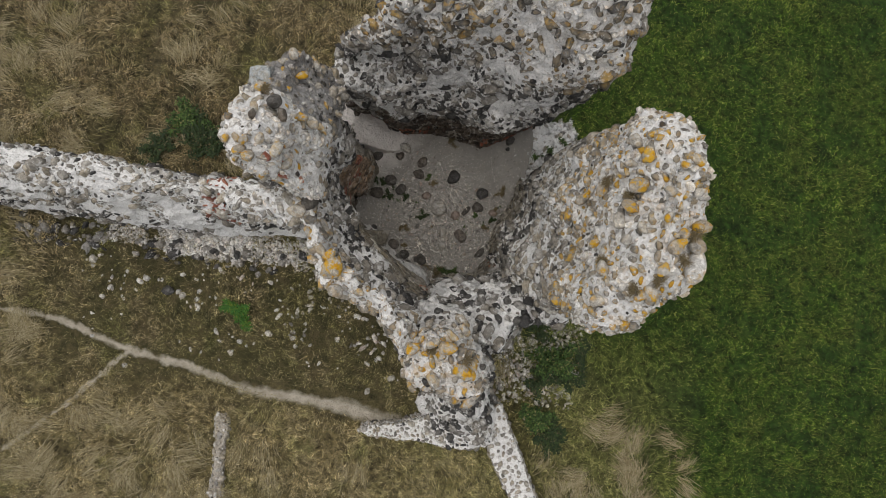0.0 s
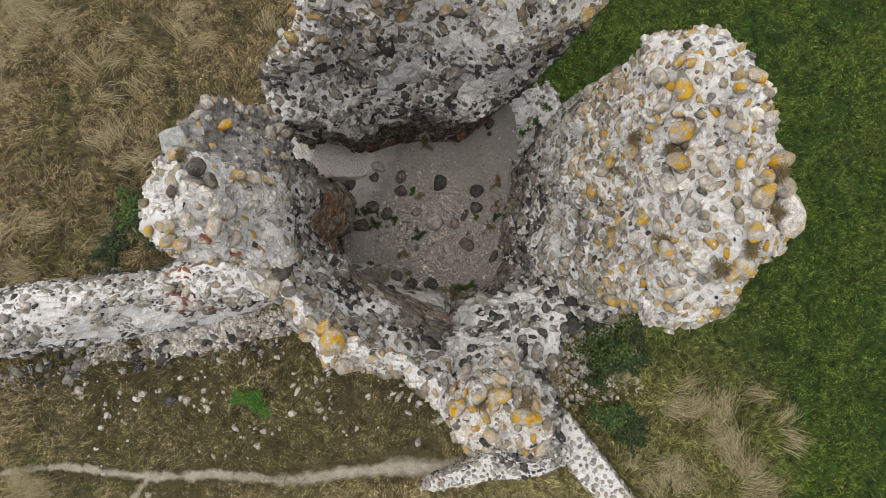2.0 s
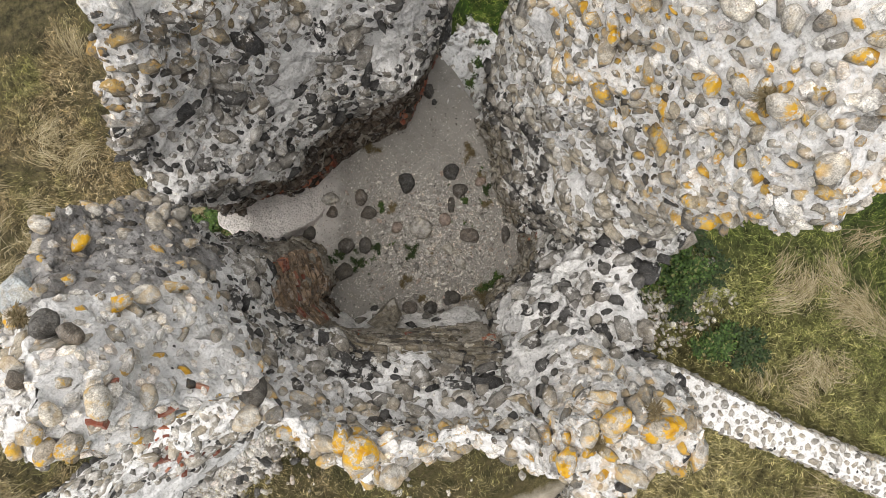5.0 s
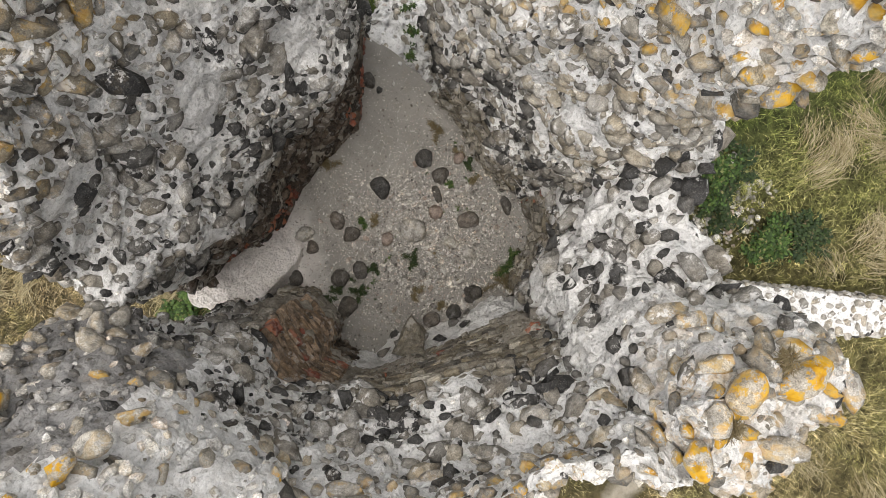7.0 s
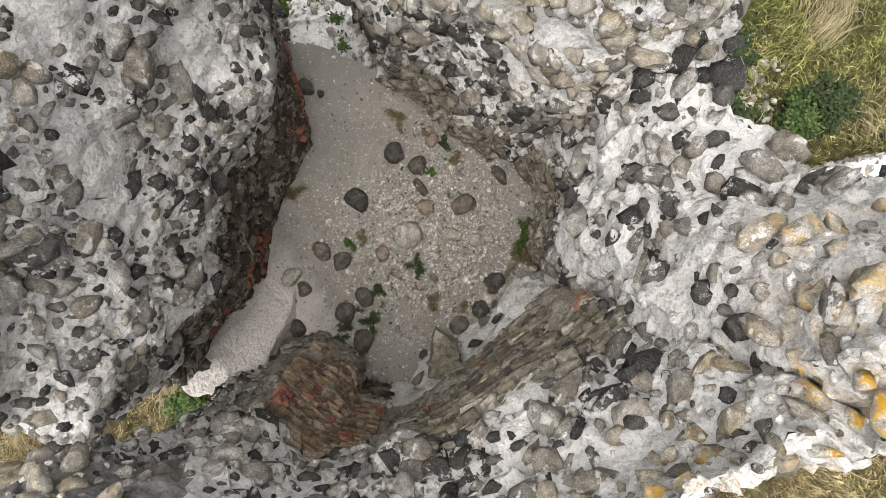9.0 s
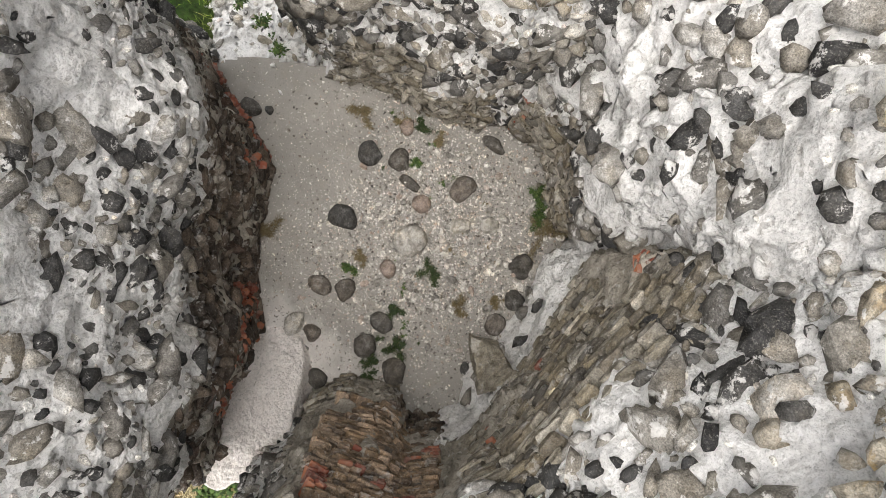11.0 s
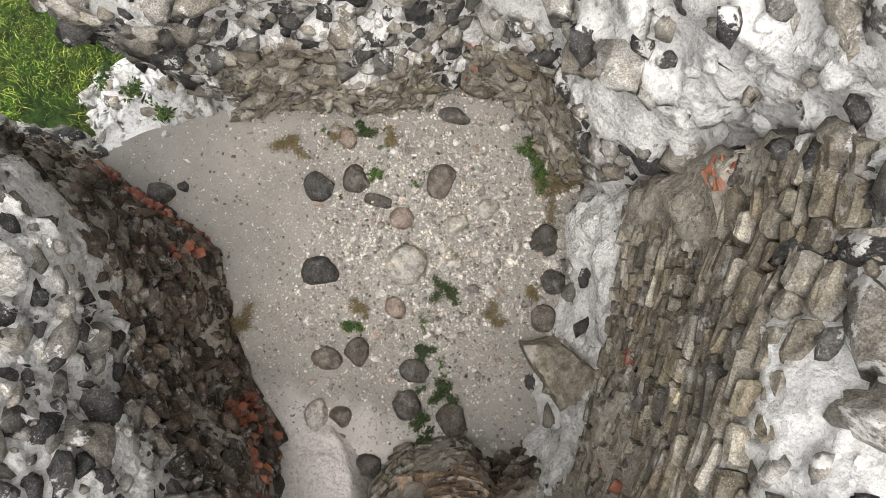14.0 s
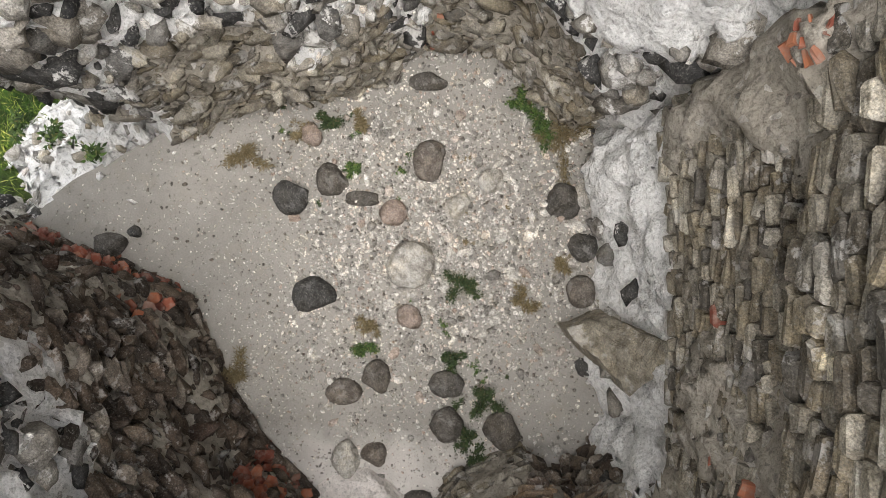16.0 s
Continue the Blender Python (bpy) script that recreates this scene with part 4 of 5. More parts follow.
def top_of(wall, x, y):
    """The height of a wall's top at a place of the plan."""
    v = WALLS[wall][1]
    near = np.hypot(v[:, 0] - x, v[:, 1] - y)
    return float(v[near < max(0.09, near.min() + 0.02), 2].max())


def cap_boulders(wall, places, material, label):
    for x, y, r in places:
        n = int(abs(x * 911 + y * 377)) + 3
        flat = random.Random(n).uniform(0.68, 0.95)
        big_stone("cap_boulder", WALLS[wall][0], x, y, top_of(wall, x, y) + 0.25 * r, (r * 1.15, r * flat, r * 0.8), n, material, label)


cap_boulders("wall_east", ((2.41, 1.49, 0.1), (2.39, 1.13, 0.12), (2.34, 0.85, 0.11), (2.31, 1.69, 0.09), (2.28, 1.4, 0.07), (2.15, 1.12, 0.1), (2.07, 1.07, 0.06), (3.14, 0.71, 0.11), (3.08, 0.46, 0.11),
                           (2.72, 0.4, 0.11), (2.56, -0.17, 0.1), (2.45, -0.22, 0.07), (2.11, 0.04, 0.09), (2.07, -0.37, 0.09), (2.08, 0.36, 0.07), (2.23, 0.67, 0.09), (2.28, 0.43, 0.07), (2.41, 0.59, 0.07),
                           (2.58, 0.72, 0.06), (2.55, 1.01, 0.07), (2.58, 0.11, 0.08), (2.83, 1.42, 0.08), (2.91, 1.06, 0.07), (2.79, 0.55, 0.07)), CAPSTONE, "large beige boulder with orange lichen on one side")
cap_boulders("wall_east", ((3.1, 0.19, 0.18),), CAP_WHITE, "large pale boulder overhanging the wall edge")
cap_boulders("wall_west", ((-2.72, 1.89, 0.08), (-2.18, 1.61, 0.09), (-2.04, 1.56, 0.09), (-1.88, 2.34, 0.08), (-2.34, 2.3, 0.09), (-2.22, 2.56, 0.07), (-2.5, 2.58, 0.09), (-2.61, 0.85, 0.09), (-2.22, 0.96, 0.1),
                           (-2.15, 0.84, 0.08), (-2.41, 1.05, 0.07), (-2.63, 1.5, 0.07), (-2.95, 1.04, 0.06), (-2.74, 0.91, 0.08), (-2.65, 1.03, 0.07)), CAPSTONE, "beige cobble with orange lichen on the tower top")
cap_boulders("wall_west", ((-2.45, 1.66, 0.1), (-2.29, 1.49, 0.08), (-2.63, 1.39, 0.06)), STONE_DARK, "dark cobble bedded in the tower top")
cap_boulders("wall_south", ((0.71, -1.79, 0.17), (0.43, -1.44, 0.14), (-0.1, -1.55, 0.12), (0.18, -1.4, 0.1)), CAPSTONE, "large rounded boulder with orange lichen")
cap_boulders("wall_southwest", ((-1.5, -0.52, 0.17), (-1.42, -0.85, 0.12), (-2.2, 0.28, 0.13)), CAPSTONE, "large rounded boulder with orange lichen")
cap_boulders("wall_southwest", ((-2.03, 0.5, 0.17),), STONE_DARK, "large dark boulder on the broken crest")


def squared_block(owner, x, y, z, size, turn, material, label):
    """A rough squared block with worn edges, overhanging the tower corner."""
    bm = bmesh.new()
    bmesh.ops.create_cube(bm, size=2.0)
    bmesh.ops.bevel(bm, geom=bm.edges[:], offset=0.3, segments=3, profile=0.6, affect="EDGES")
    bmesh.ops.triangulate(bm, faces=bm.faces)
    bmesh.ops.subdivide_edges(bm, edges=bm.edges[:], cuts=2, use_grid_fill=True)
    p = np.array([v.co for v in bm.verts])
    p *= (1 + 0.10 * fbm(p * 0.9 + 7, 6, 2) + 0.035 * fbm(p * 3.5, 8, 3))[:, None]
    for v, co in zip(bm.verts, p * np.array(size)):
        v.co = co
    me = bpy.data.meshes.new("corner_block")
    bm.to_mesh(me)
    bm.free()
    me.materials.append(material)
    me.polygons.foreach_set("use_smooth", np.full(len(me.polygons), True))
    ob = new("corner_block", me)
    ob.parent = owner
    ob.matrix_basis = pose(x, y, z, 6, -8, turn)
    tagged(ob, label)


squared_block(WALLS["wall_west"][0], -2.86, 2.13, 6.75, (0.16, 0.15, 0.13), 8, CAP_GREY, "flat-faced blue-grey block with orange rim")

# ---- red tile fragments in the core ----


def slab_shapes(count, seed):
    """Flat broken tiles."""
    rng = np.random.default_rng(seed)
    out = []
    f = np.array([(0, 2, 1), (0, 3, 2), (4, 5, 6), (4, 6, 7), (0, 1, 5), (0, 5, 4), (1, 2, 6), (1, 6, 5), (2, 3, 7), (2, 7, 6), (3, 0, 4), (3, 4, 7)])
    for _ in range(count):
        p = np.array([(-1, -1, -1), (1, -1, -1), (1, 1, -1), (-1, 1, -1), (-1, -1, 1), (1, -1, 1), (1, 1, 1), (-1, 1, 1)], float)
        p[:4] += rng.normal(0, 0.12, (4, 3))
        p[4:] = p[:4] + np.array([0, 0, 2]) + rng.normal(0, 0.1, (4, 3))
        out.append((p * np.array([1, 1, 1.0]), f))
    return out


TILES = slab_shapes(6, 4)


def slab_stones(count, seed):
    """Roughly squared unit stones with worn front edges."""
    rng = np.random.default_rng(seed)
    out = []
    f = [(16, 16 + k, 17 + k) for k in range(1, 7)]
    for k in range(8):
        m = (k + 1) % 8
        f += [(k, m, 8 + m), (k, 8 + m, 8 + k), (8 + k, 8 + m, 16 + m), (8 + k, 16 + m, 16 + k)]
    for _ in range(count):
        q = np.array([(-0.72, -1), (0.72, -1), (1, -0.55), (1, 0.55), (0.72, 1), (-0.72, 1), (-1, 0.55), (-1, -0.55)]) * rng.uniform(0.74, 1.08, (8, 2))
        slope = rng.normal(0, 0.05, 2)
        p = np.r_[np.c_[q, np.full(8, -1.0)], np.c_[q, rng.uniform(0.7, 0.86, 8)], np.c_[q * np.array([0.86, 0.62]) + rng.normal(0, 0.04, (8, 2)), 1 + q @ slope + rng.normal(0, 0.03, 8)]]
        out.append((p, np.array(f)))
    return out


SLABS = slab_stones(24, 6)


def coursed_face(wall, first, last, z0, z1, course, length, material, seed, name="facing_stone", label="", proud=(0.0, 0.05), keep=None, singles=150, tilt=0.0, shapes=None):
    """Stones laid in courses on the stretch of a wall between two of its stations, from height z0 to z1."""
    rng = np.random.default_rng(seed)
    ob, _, _, st = WALLS[wall]
    s = np.array(st[first:last + 1], float)

    def row(z):
        out = []
        for q in s:
            zs = [-0.9, *q[4::3]]
            out.append([np.interp(z, zs, [q[0], *q[2::3]]), np.interp(z, zs, [q[1], *q[3::3]]), z])
        return np.array(out)

    def at(d, z):
        r = row(z)
        cut = np.r_[0, np.cumsum(np.linalg.norm(np.diff(row((z0 + z1) / 2), axis=0), axis=1))]
        return np.array([np.interp(d, cut, r[:, i]) for i in range(3)]), cut[-1]

    places, turns, scales = [], [], []
    z = z0
    full = at(0, z0)[1]
    while z < z1:
        h = rng.uniform(*course)
        d = -rng.random() * length[0]
        while d < full:
            ln = rng.uniform(*length)
            mid = min(max(d + ln / 2, 0.03), full - 0.03)
            zz = z + h / 2 + rng.normal(0, 0.01) + tilt * (mid - full / 2)
            p = at(mid, zz)[0]
            u = at(min(mid + 0.1, full), zz)[0] - at(max(mid - 0.1, 0), zz)[0]
            v = at(mid, zz + 0.1)[0] - at(mid, zz - 0.1)[0]
            u /= np.linalg.norm(u)
            n = np.cross(u, v)
            n /= np.linalg.norm(n)
            if n @ (np.array(ROOM) - p) < 0:
                n, u = -n, -u
            n = n + rng.normal(0, 0.09, 3)
            u = u + v / np.linalg.norm(v) * rng.normal(0, 0.07)
            n /= np.linalg.norm(n)
            u = u - n * (u @ n)
            u /= np.linalg.norm(u)
            w = np.cross(n, u)
            d += ln + 0.006
            if keep is not None and not keep(p):
                continue
            deep = 0.07
            places.append(p + n * (rng.uniform(*proud) - deep + 0.04 - 0.1 * max(0.0, 1 - (z1 - z) / 0.3)))
            turns.append(np.stack([u, w, n], -1))
            scales.append((ln / 2 * 1.06, h / 2 * rng.uniform(0.9, 1.3), deep))
        z += h + 0.004
    lay(name, ob, np.array(places), np.array(turns), np.array(scales), rng.integers(0, len(shapes or SLABS), len(places)), shapes or SLABS, material, singles, ROOM, label, False)


def wave(seed, scale, level, stretch=1.0):
    return lambda p: value_noise((p * np.array([1, 1, stretch]) * scale)[None, :], seed)[0] > level


coursed_face("wall_southwest", 0, 4, 2.5, 3.75, (0.03, 0.062), (0.07, 0.19), FACING, 501, label="flat brown and grey facing stones in level courses", keep=wave(3, 2.2, -0.8), proud=(-0.025, 0.015), singles=240)
coursed_face("wall_southwest", 0, 4, 3.75, 4.7, (0.05, 0.1), (0.1, 0.24), FACING, 502, label="larger brown facing stones at the broken edge", proud=(0.02, 0.07), singles=120)
coursed_face("wall_west", 0, 3, 1.9, 4.25, (0.02, 0.042), (0.07, 0.2), TAN_FACING, 505, label="thin light brown facing stones of the pier", keep=wave(5, 1.8, -0.4), proud=(-0.02, 0.03), singles=200)
coursed_face("wall_west", 2, 4, 1.1, 1.9, (0.028, 0.06), (0.07, 0.2), FACING, 507, label="thin brown facing stones at the foot of the pier", keep=wave(6, 2.0, -0.6), proud=(-0.02, 0.03), singles=150)
# the recess's shadow is put into the colour: the darkest stone fills it
coursed_face("wall_west", 0, 2, 1.1, 2.2, (0.05, 0.11), (0.08, 0.2), COURSED, 508, label="rubble in the recess beside the pier, coloured dark for its shadow", proud=(-0.02, 0.04), singles=60, shapes=COBBLES)
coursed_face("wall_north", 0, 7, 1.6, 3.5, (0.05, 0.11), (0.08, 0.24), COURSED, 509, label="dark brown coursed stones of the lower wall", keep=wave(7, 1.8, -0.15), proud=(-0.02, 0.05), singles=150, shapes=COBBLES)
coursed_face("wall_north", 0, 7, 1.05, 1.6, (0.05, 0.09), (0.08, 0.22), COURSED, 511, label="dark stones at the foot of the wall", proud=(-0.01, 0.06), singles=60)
coursed_face("wall_north", 5, 7, 1.15, 2.0, (0.022, 0.042), (0.04, 0.12), TILE, 513, "tile_fragment", "broken red clay tiles in courses", shapes=CHIPS, keep=wave(8, 4.2, 0.0, 1.5), proud=(0.0, 0.1), singles=110)
coursed_face("wall_north", 0, 3, 1.15, 2.6, (0.022, 0.042), (0.04, 0.12), TILE, 515, "tile_fragment", "broken red clay tiles in courses", shapes=CHIPS, keep=wave(9, 4.2, 0.05, 1.5), proud=(0.0, 0.1), singles=80)
coursed_face("wall_west", 0, 3, 2.2, 4.2, (0.025, 0.04), (0.05, 0.12), TILE, 517, "tile_fragment", "red clay tiles bonding the facing", keep=wave(10, 4.5, 0.5, 2.0), proud=(0.02, 0.045), singles=60)
coursed_face("wall_southwest", 0, 4, 2.7, 4.5, (0.03, 0.05), (0.06, 0.13), TILE, 519, "tile_fragment", "red clay tiles bonding the facing", keep=wave(11, 5.0, 0.8, 2.0), proud=(0.0, 0.03), singles=40)
coursed_face("wall_southwest", 0, 4, 3.8, 4.5, (0.04, 0.07), (0.07, 0.13), YELLOW_STONE, 521, "pale_block", "pale yellow broken limestone blocks in the facing", keep=wave(14, 5.5, 0.72, 1.5), proud=(0.02, 0.06), singles=40)


def tiles_on(wall, gap, seed, keep, size=(0.03, 0.06)):
    ob, v, faces, _ = WALLS[wall]
    p, q, _ = scatter(v, faces, gap, seed, keep)
    stones("tile_fragment", ob, p, q, size, TILE, seed, 120, ROOM, shapes=TILES, level=0.97, squash=(0.2, 0.4), sink=0.3, smooth=False, label="broken red clay tiles in courses")


tiles_on("wall_southeast", 0.14, 404, lambda p, q: (p[:, 2] < 3.8) & (p[:, 2] > 1.3) & (p[:, 1] > -0.9) & (value_noise(p * 2.0 + 2, 12) > 0.5))
for corner in ("wall_southeast", "wall_southwest"):
    tiles_on(corner, 0.05, 407, lambda p, q: (np.hypot(p[:, 0] + 0.06, p[:, 1] + 0.76) < 0.07) & (p[:, 2] > 3.7) & (p[:, 2] < 4.4), (0.018, 0.032))
tiles_on("wall_long_west", 0.12, 405, lambda p, q: (np.abs(p[:, 0] + 4.45) < 0.25) & (p[:, 2] > 2.6))
tiles_on("wall_west", 0.25, 406, lambda p, q: (p[:, 2] > 6.5) & (p[:, 0] > -2.6) & (p[:, 1] < 1.2) & (value_noise(p * 3.0, 13) > 0.4))

# ---- loose stones on the chamber floor ----
LOOSE = [(1.03, 1.54, 0.14, 0.15), (0.95, 1.17, 0.13, 0.13), (0.69, 1.06, 0.13, 0.07), (0.62, 0.44, 0.14, 0.16), (0.44, 0.92, 0.11, 0.11), (0.20, 0.47, 0.10, 0.13), (0.21, 0.11, 0.10, 0.10),
         (-0.24, -0.25, 0.14, 0.15), (-0.47, -0.58, 0.14, 0.09), (0.03, 1.05, 0.18, 0.18), (-0.33, 1.30, 0.10, 0.10), (0.26, 1.84, 0.16, 0.15), (1.49, 2.91, 0.13, 0.10), (1.46, 2.69, 0.05, 0.05),
         (-0.53, 2.10, 0.14, 0.10), (-0.58, 1.80, 0.11, 0.14), (-0.95, 1.36, 0.14, 0.11), (-1.23, 1.54, 0.13, 0.13), (-1.52, 1.18, 0.14, 0.14), (-0.99, 2.36, 0.10, 0.14), (-1.08, 2.17, 0.10, 0.10),
         (1.33, 1.11, 0.08, 0.09), (1.15, 0.09, 0.14, 0.07), (-1.6, 2.13, 0.15, 0.12), (-0.66, -0.2, 0.12, 0.11), (-0.3, -0.42, 0.11, 0.1), (-0.95, 0.02, 0.12, 0.12)]
STONE_PINK = cobble_material("pinkish_boulder", [(0.0, (0.28, 0.22, 0.19)), (1.0, (0.34, 0.28, 0.24))], 0.15, 0.0)
STONE_PALE = cobble_material("pale_flint_boulder", [(0.0, (0.40, 0.385, 0.36)), (1.0, (0.50, 0.48, 0.44))], 0.3, 0.0)
TONES = ["d", "d", "d", "b", "p", "l", "l", "d", "b", "l", "p", "d", "d", "d", "b", "d", "d", "b", "d", "l", "b", "p", "b", "d", "b", "l", "b"]
KINDS = {"d": (STONE_DARK, "dark grey flint boulder lying on the sandy floor"), "b": (BOULDER, "brownish grey boulder half sunk in the gravel"),
         "p": (STONE_PINK, "pinkish rounded stone lying on the gravel"), "l": (STONE_PALE, "pale broken flint lying on the gravel")}
for n, ((x, y, a, b), tone) in enumerate(zip(LOOSE, TONES)):
    z = float(floor_height(np.array([x]), np.array([y]))[0])
    c = min(a, b) * 0.8
    ob = big_stone("boulder", None, x, y, z + c * 0.25, (a * 1.08, b * 1.08, c), 700 + n, KINDS[tone][0])
    ob.matrix_basis = pose(x, y, z + c * 0.25, 0, 0, 235)
    tagged(ob, KINDS[tone][1], "stone", "loose stones on the chamber floor")


GRIT = [(np.array([(1, 0, 0), (0, 1, 0), (-1, 0, 0), (0, -1, 0), (0, 0, 1), (0, 0, -1)]) * np.array(k), np.array([(0, 1, 4), (1, 2, 4), (2, 3, 4), (3, 0, 4), (1, 0, 5), (2, 1, 5), (3, 2, 5), (0, 3, 5)]))
        for k in ((1, 0.8, 0.7), (1.2, 0.7, 0.9), (0.8, 1, 0.8))]


def fallen_block():
    """The split sandstone block that lies at the foot of the brown face."""
    rng = np.random.default_rng(31)
    bm = bmesh.new()
    bmesh.ops.create_grid(bm, x_segments=14, y_segments=14, size=0.5)
    ends = bmesh.ops.extrude_face_region(bm, geom=bm.faces[:])["geom"]
    for v in ends:
        if isinstance(v, bmesh.types.BMVert):
            v.co.z -= 0.5
    a, b, c, e = Vector((-1.06, 0.33)), Vector((-1.12, -0.02)), Vector((-1.34, -0.12)), Vector((-1.6, 0.26))
    for v in bm.verts:
        s, t = v.co.x + 0.5, v.co.y + 0.5
        q = (a + (b - a) * t) * (1 - s) + (e + (c - e) * t) * s
        top = 1.46 + 0.42 * s + 0.16 * t + 0.42 * s * t
        wob = fbm(np.array([[q.x * 6, q.y * 6, v.co.z * 3]]), 5, 3)[0] * 0.03
        ridge = 0.012 * math.sin(s * 17 + 40 * wob)
        v.co = Vector((q.x + wob, q.y - wob, top + wob + ridge if v.co.z > -0.25 else 1.05))
    bmesh.ops.recalc_face_normals(bm, faces=bm.faces)
    me = bpy.data.meshes.new("fallen_block")
    bm.to_mesh(me)
    bm.free()
    me.materials.append(FACING)
    tagged(new("fallen_block", me), "split grey-brown sandstone block fallen below the brown face", "stone")


fallen_block()


def scatter_on_floor(name, count, size, material, label, seed, centre, spread, shapes=None, sandy=0.55):
    rng = np.random.default_rng(seed)
    x, y = rng.normal(centre[0], spread, count), rng.normal(centre[1], spread, count)
    ok = inside(x, y, FLOOR_PLAN) & (np.hypot(x - 1.0, y - 2.3) > sandy + 0.3 * rng.random(count))
    x, y = x[ok], y[ok]
    top = new(name)
    tagged(top, label, "gravel", kind="stuff")
    p = np.c_[x, y, floor_height(x, y)]
    stones("pebble", top, p, np.tile([0.0, 0, 1.0], (len(p), 1)), size, material, seed + 1, 0, shapes=shapes or CHIPS, sink=0.35, level=0.0, smooth=False)


scatter_on_floor("gravel", 13500, (0.005, 0.019), PEBBLE, "pale flint gravel strewn over the sandy floor", 801, (0.1, 0.7), 0.85)
scatter_on_floor("loose_flints", 330, (0.025, 0.055), PEBBLE, "fist-sized pale flints on the floor", 803, (0.0, 0.6), 0.9)
scatter_on_floor("grit", 16000, (0.005, 0.013), PEBBLE, "fine pale grit over the sand", 807, (0.3, 1.2), 1.3, GRIT, -1.0)
scatter_on_floor("dark_gravel", 1500, (0.005, 0.017), BOULDER, "dark flint chips among the pale gravel", 805, (0.2, 0.9), 1.1, None, -1.0)

# ---- plants ----


def leaf_material(name, stops):
    m = Nodes(name, 0.6)
    c = m.ramp(m.piece(), stops)
    c = m.mix(m.span(m.noise(30.0, 3.0), 0.3, 0.7, 0.0, 0.4), c, (0.03, 0.04, 0.015))
    return m.finish(c)


LEAF = leaf_material("green_leaf", [(0.0, (0.016, 0.034, 0.008)), (0.5, (0.045, 0.092, 0.018)), (0.85, (0.10, 0.175, 0.036)), (1.0, (0.24, 0.22, 0.09))])
DARK_LEAF = leaf_material("dark_leaf", [(0.0, (0.014, 0.028, 0.01)), (0.5, (0.028, 0.052, 0.016)), (0.85, (0.05, 0.08, 0.022)), (1.0, (0.14, 0.11, 0.06))])
FRESH_LEAF = leaf_material("fresh_leaf", [(0.0, (0.03, 0.12, 0.015)), (0.6, (0.06, 0.2, 0.03)), (1.0, (0.16, 0.2, 0.02))])
DRY_LEAF = leaf_material("dry_stalk", [(0.0, (0.12, 0.085, 0.04)), (0.5, (0.2, 0.15, 0.08)), (1.0, (0.3, 0.24, 0.14))])
STEM = leaf_material("brown_stem", [(0.0, (0.06, 0.045, 0.025)), (1.0, (0.12, 0.09, 0.05))])


def leaf_mesh(places, ways, ups, length, width, rng):
    """Bent leaves of two halves, each with a raised rib."""
    n = len(places)
    side = np.cross(ways, ups)
    side /= np.maximum(np.linalg.norm(side, axis=1, keepdims=True), 1e-6)
    ln = (length * rng.uniform(0.6, 1.2, n))[:, None]
    wd = (width * rng.uniform(0.7, 1.2, n))[:, None]
    a = places
    m = places + ways * ln * 0.5 + ups * ln * 0.12
    tip = places + ways * ln - ups * ln * 0.1
    l = places + ways * ln * 0.45 + side * wd
    r = places + ways * ln * 0.45 - side * wd
    v = np.stack([a, l, tip, r, m], 1).reshape(-1, 3)
    k = (np.arange(n) * 5)[:, None]
    f = np.concatenate([k + np.array([[0, 4, 1]]), k + np.array([[1, 4, 2]]), k + np.array([[2, 4, 3]]), k + np.array([[3, 4, 0]])], 0)
    return v, f


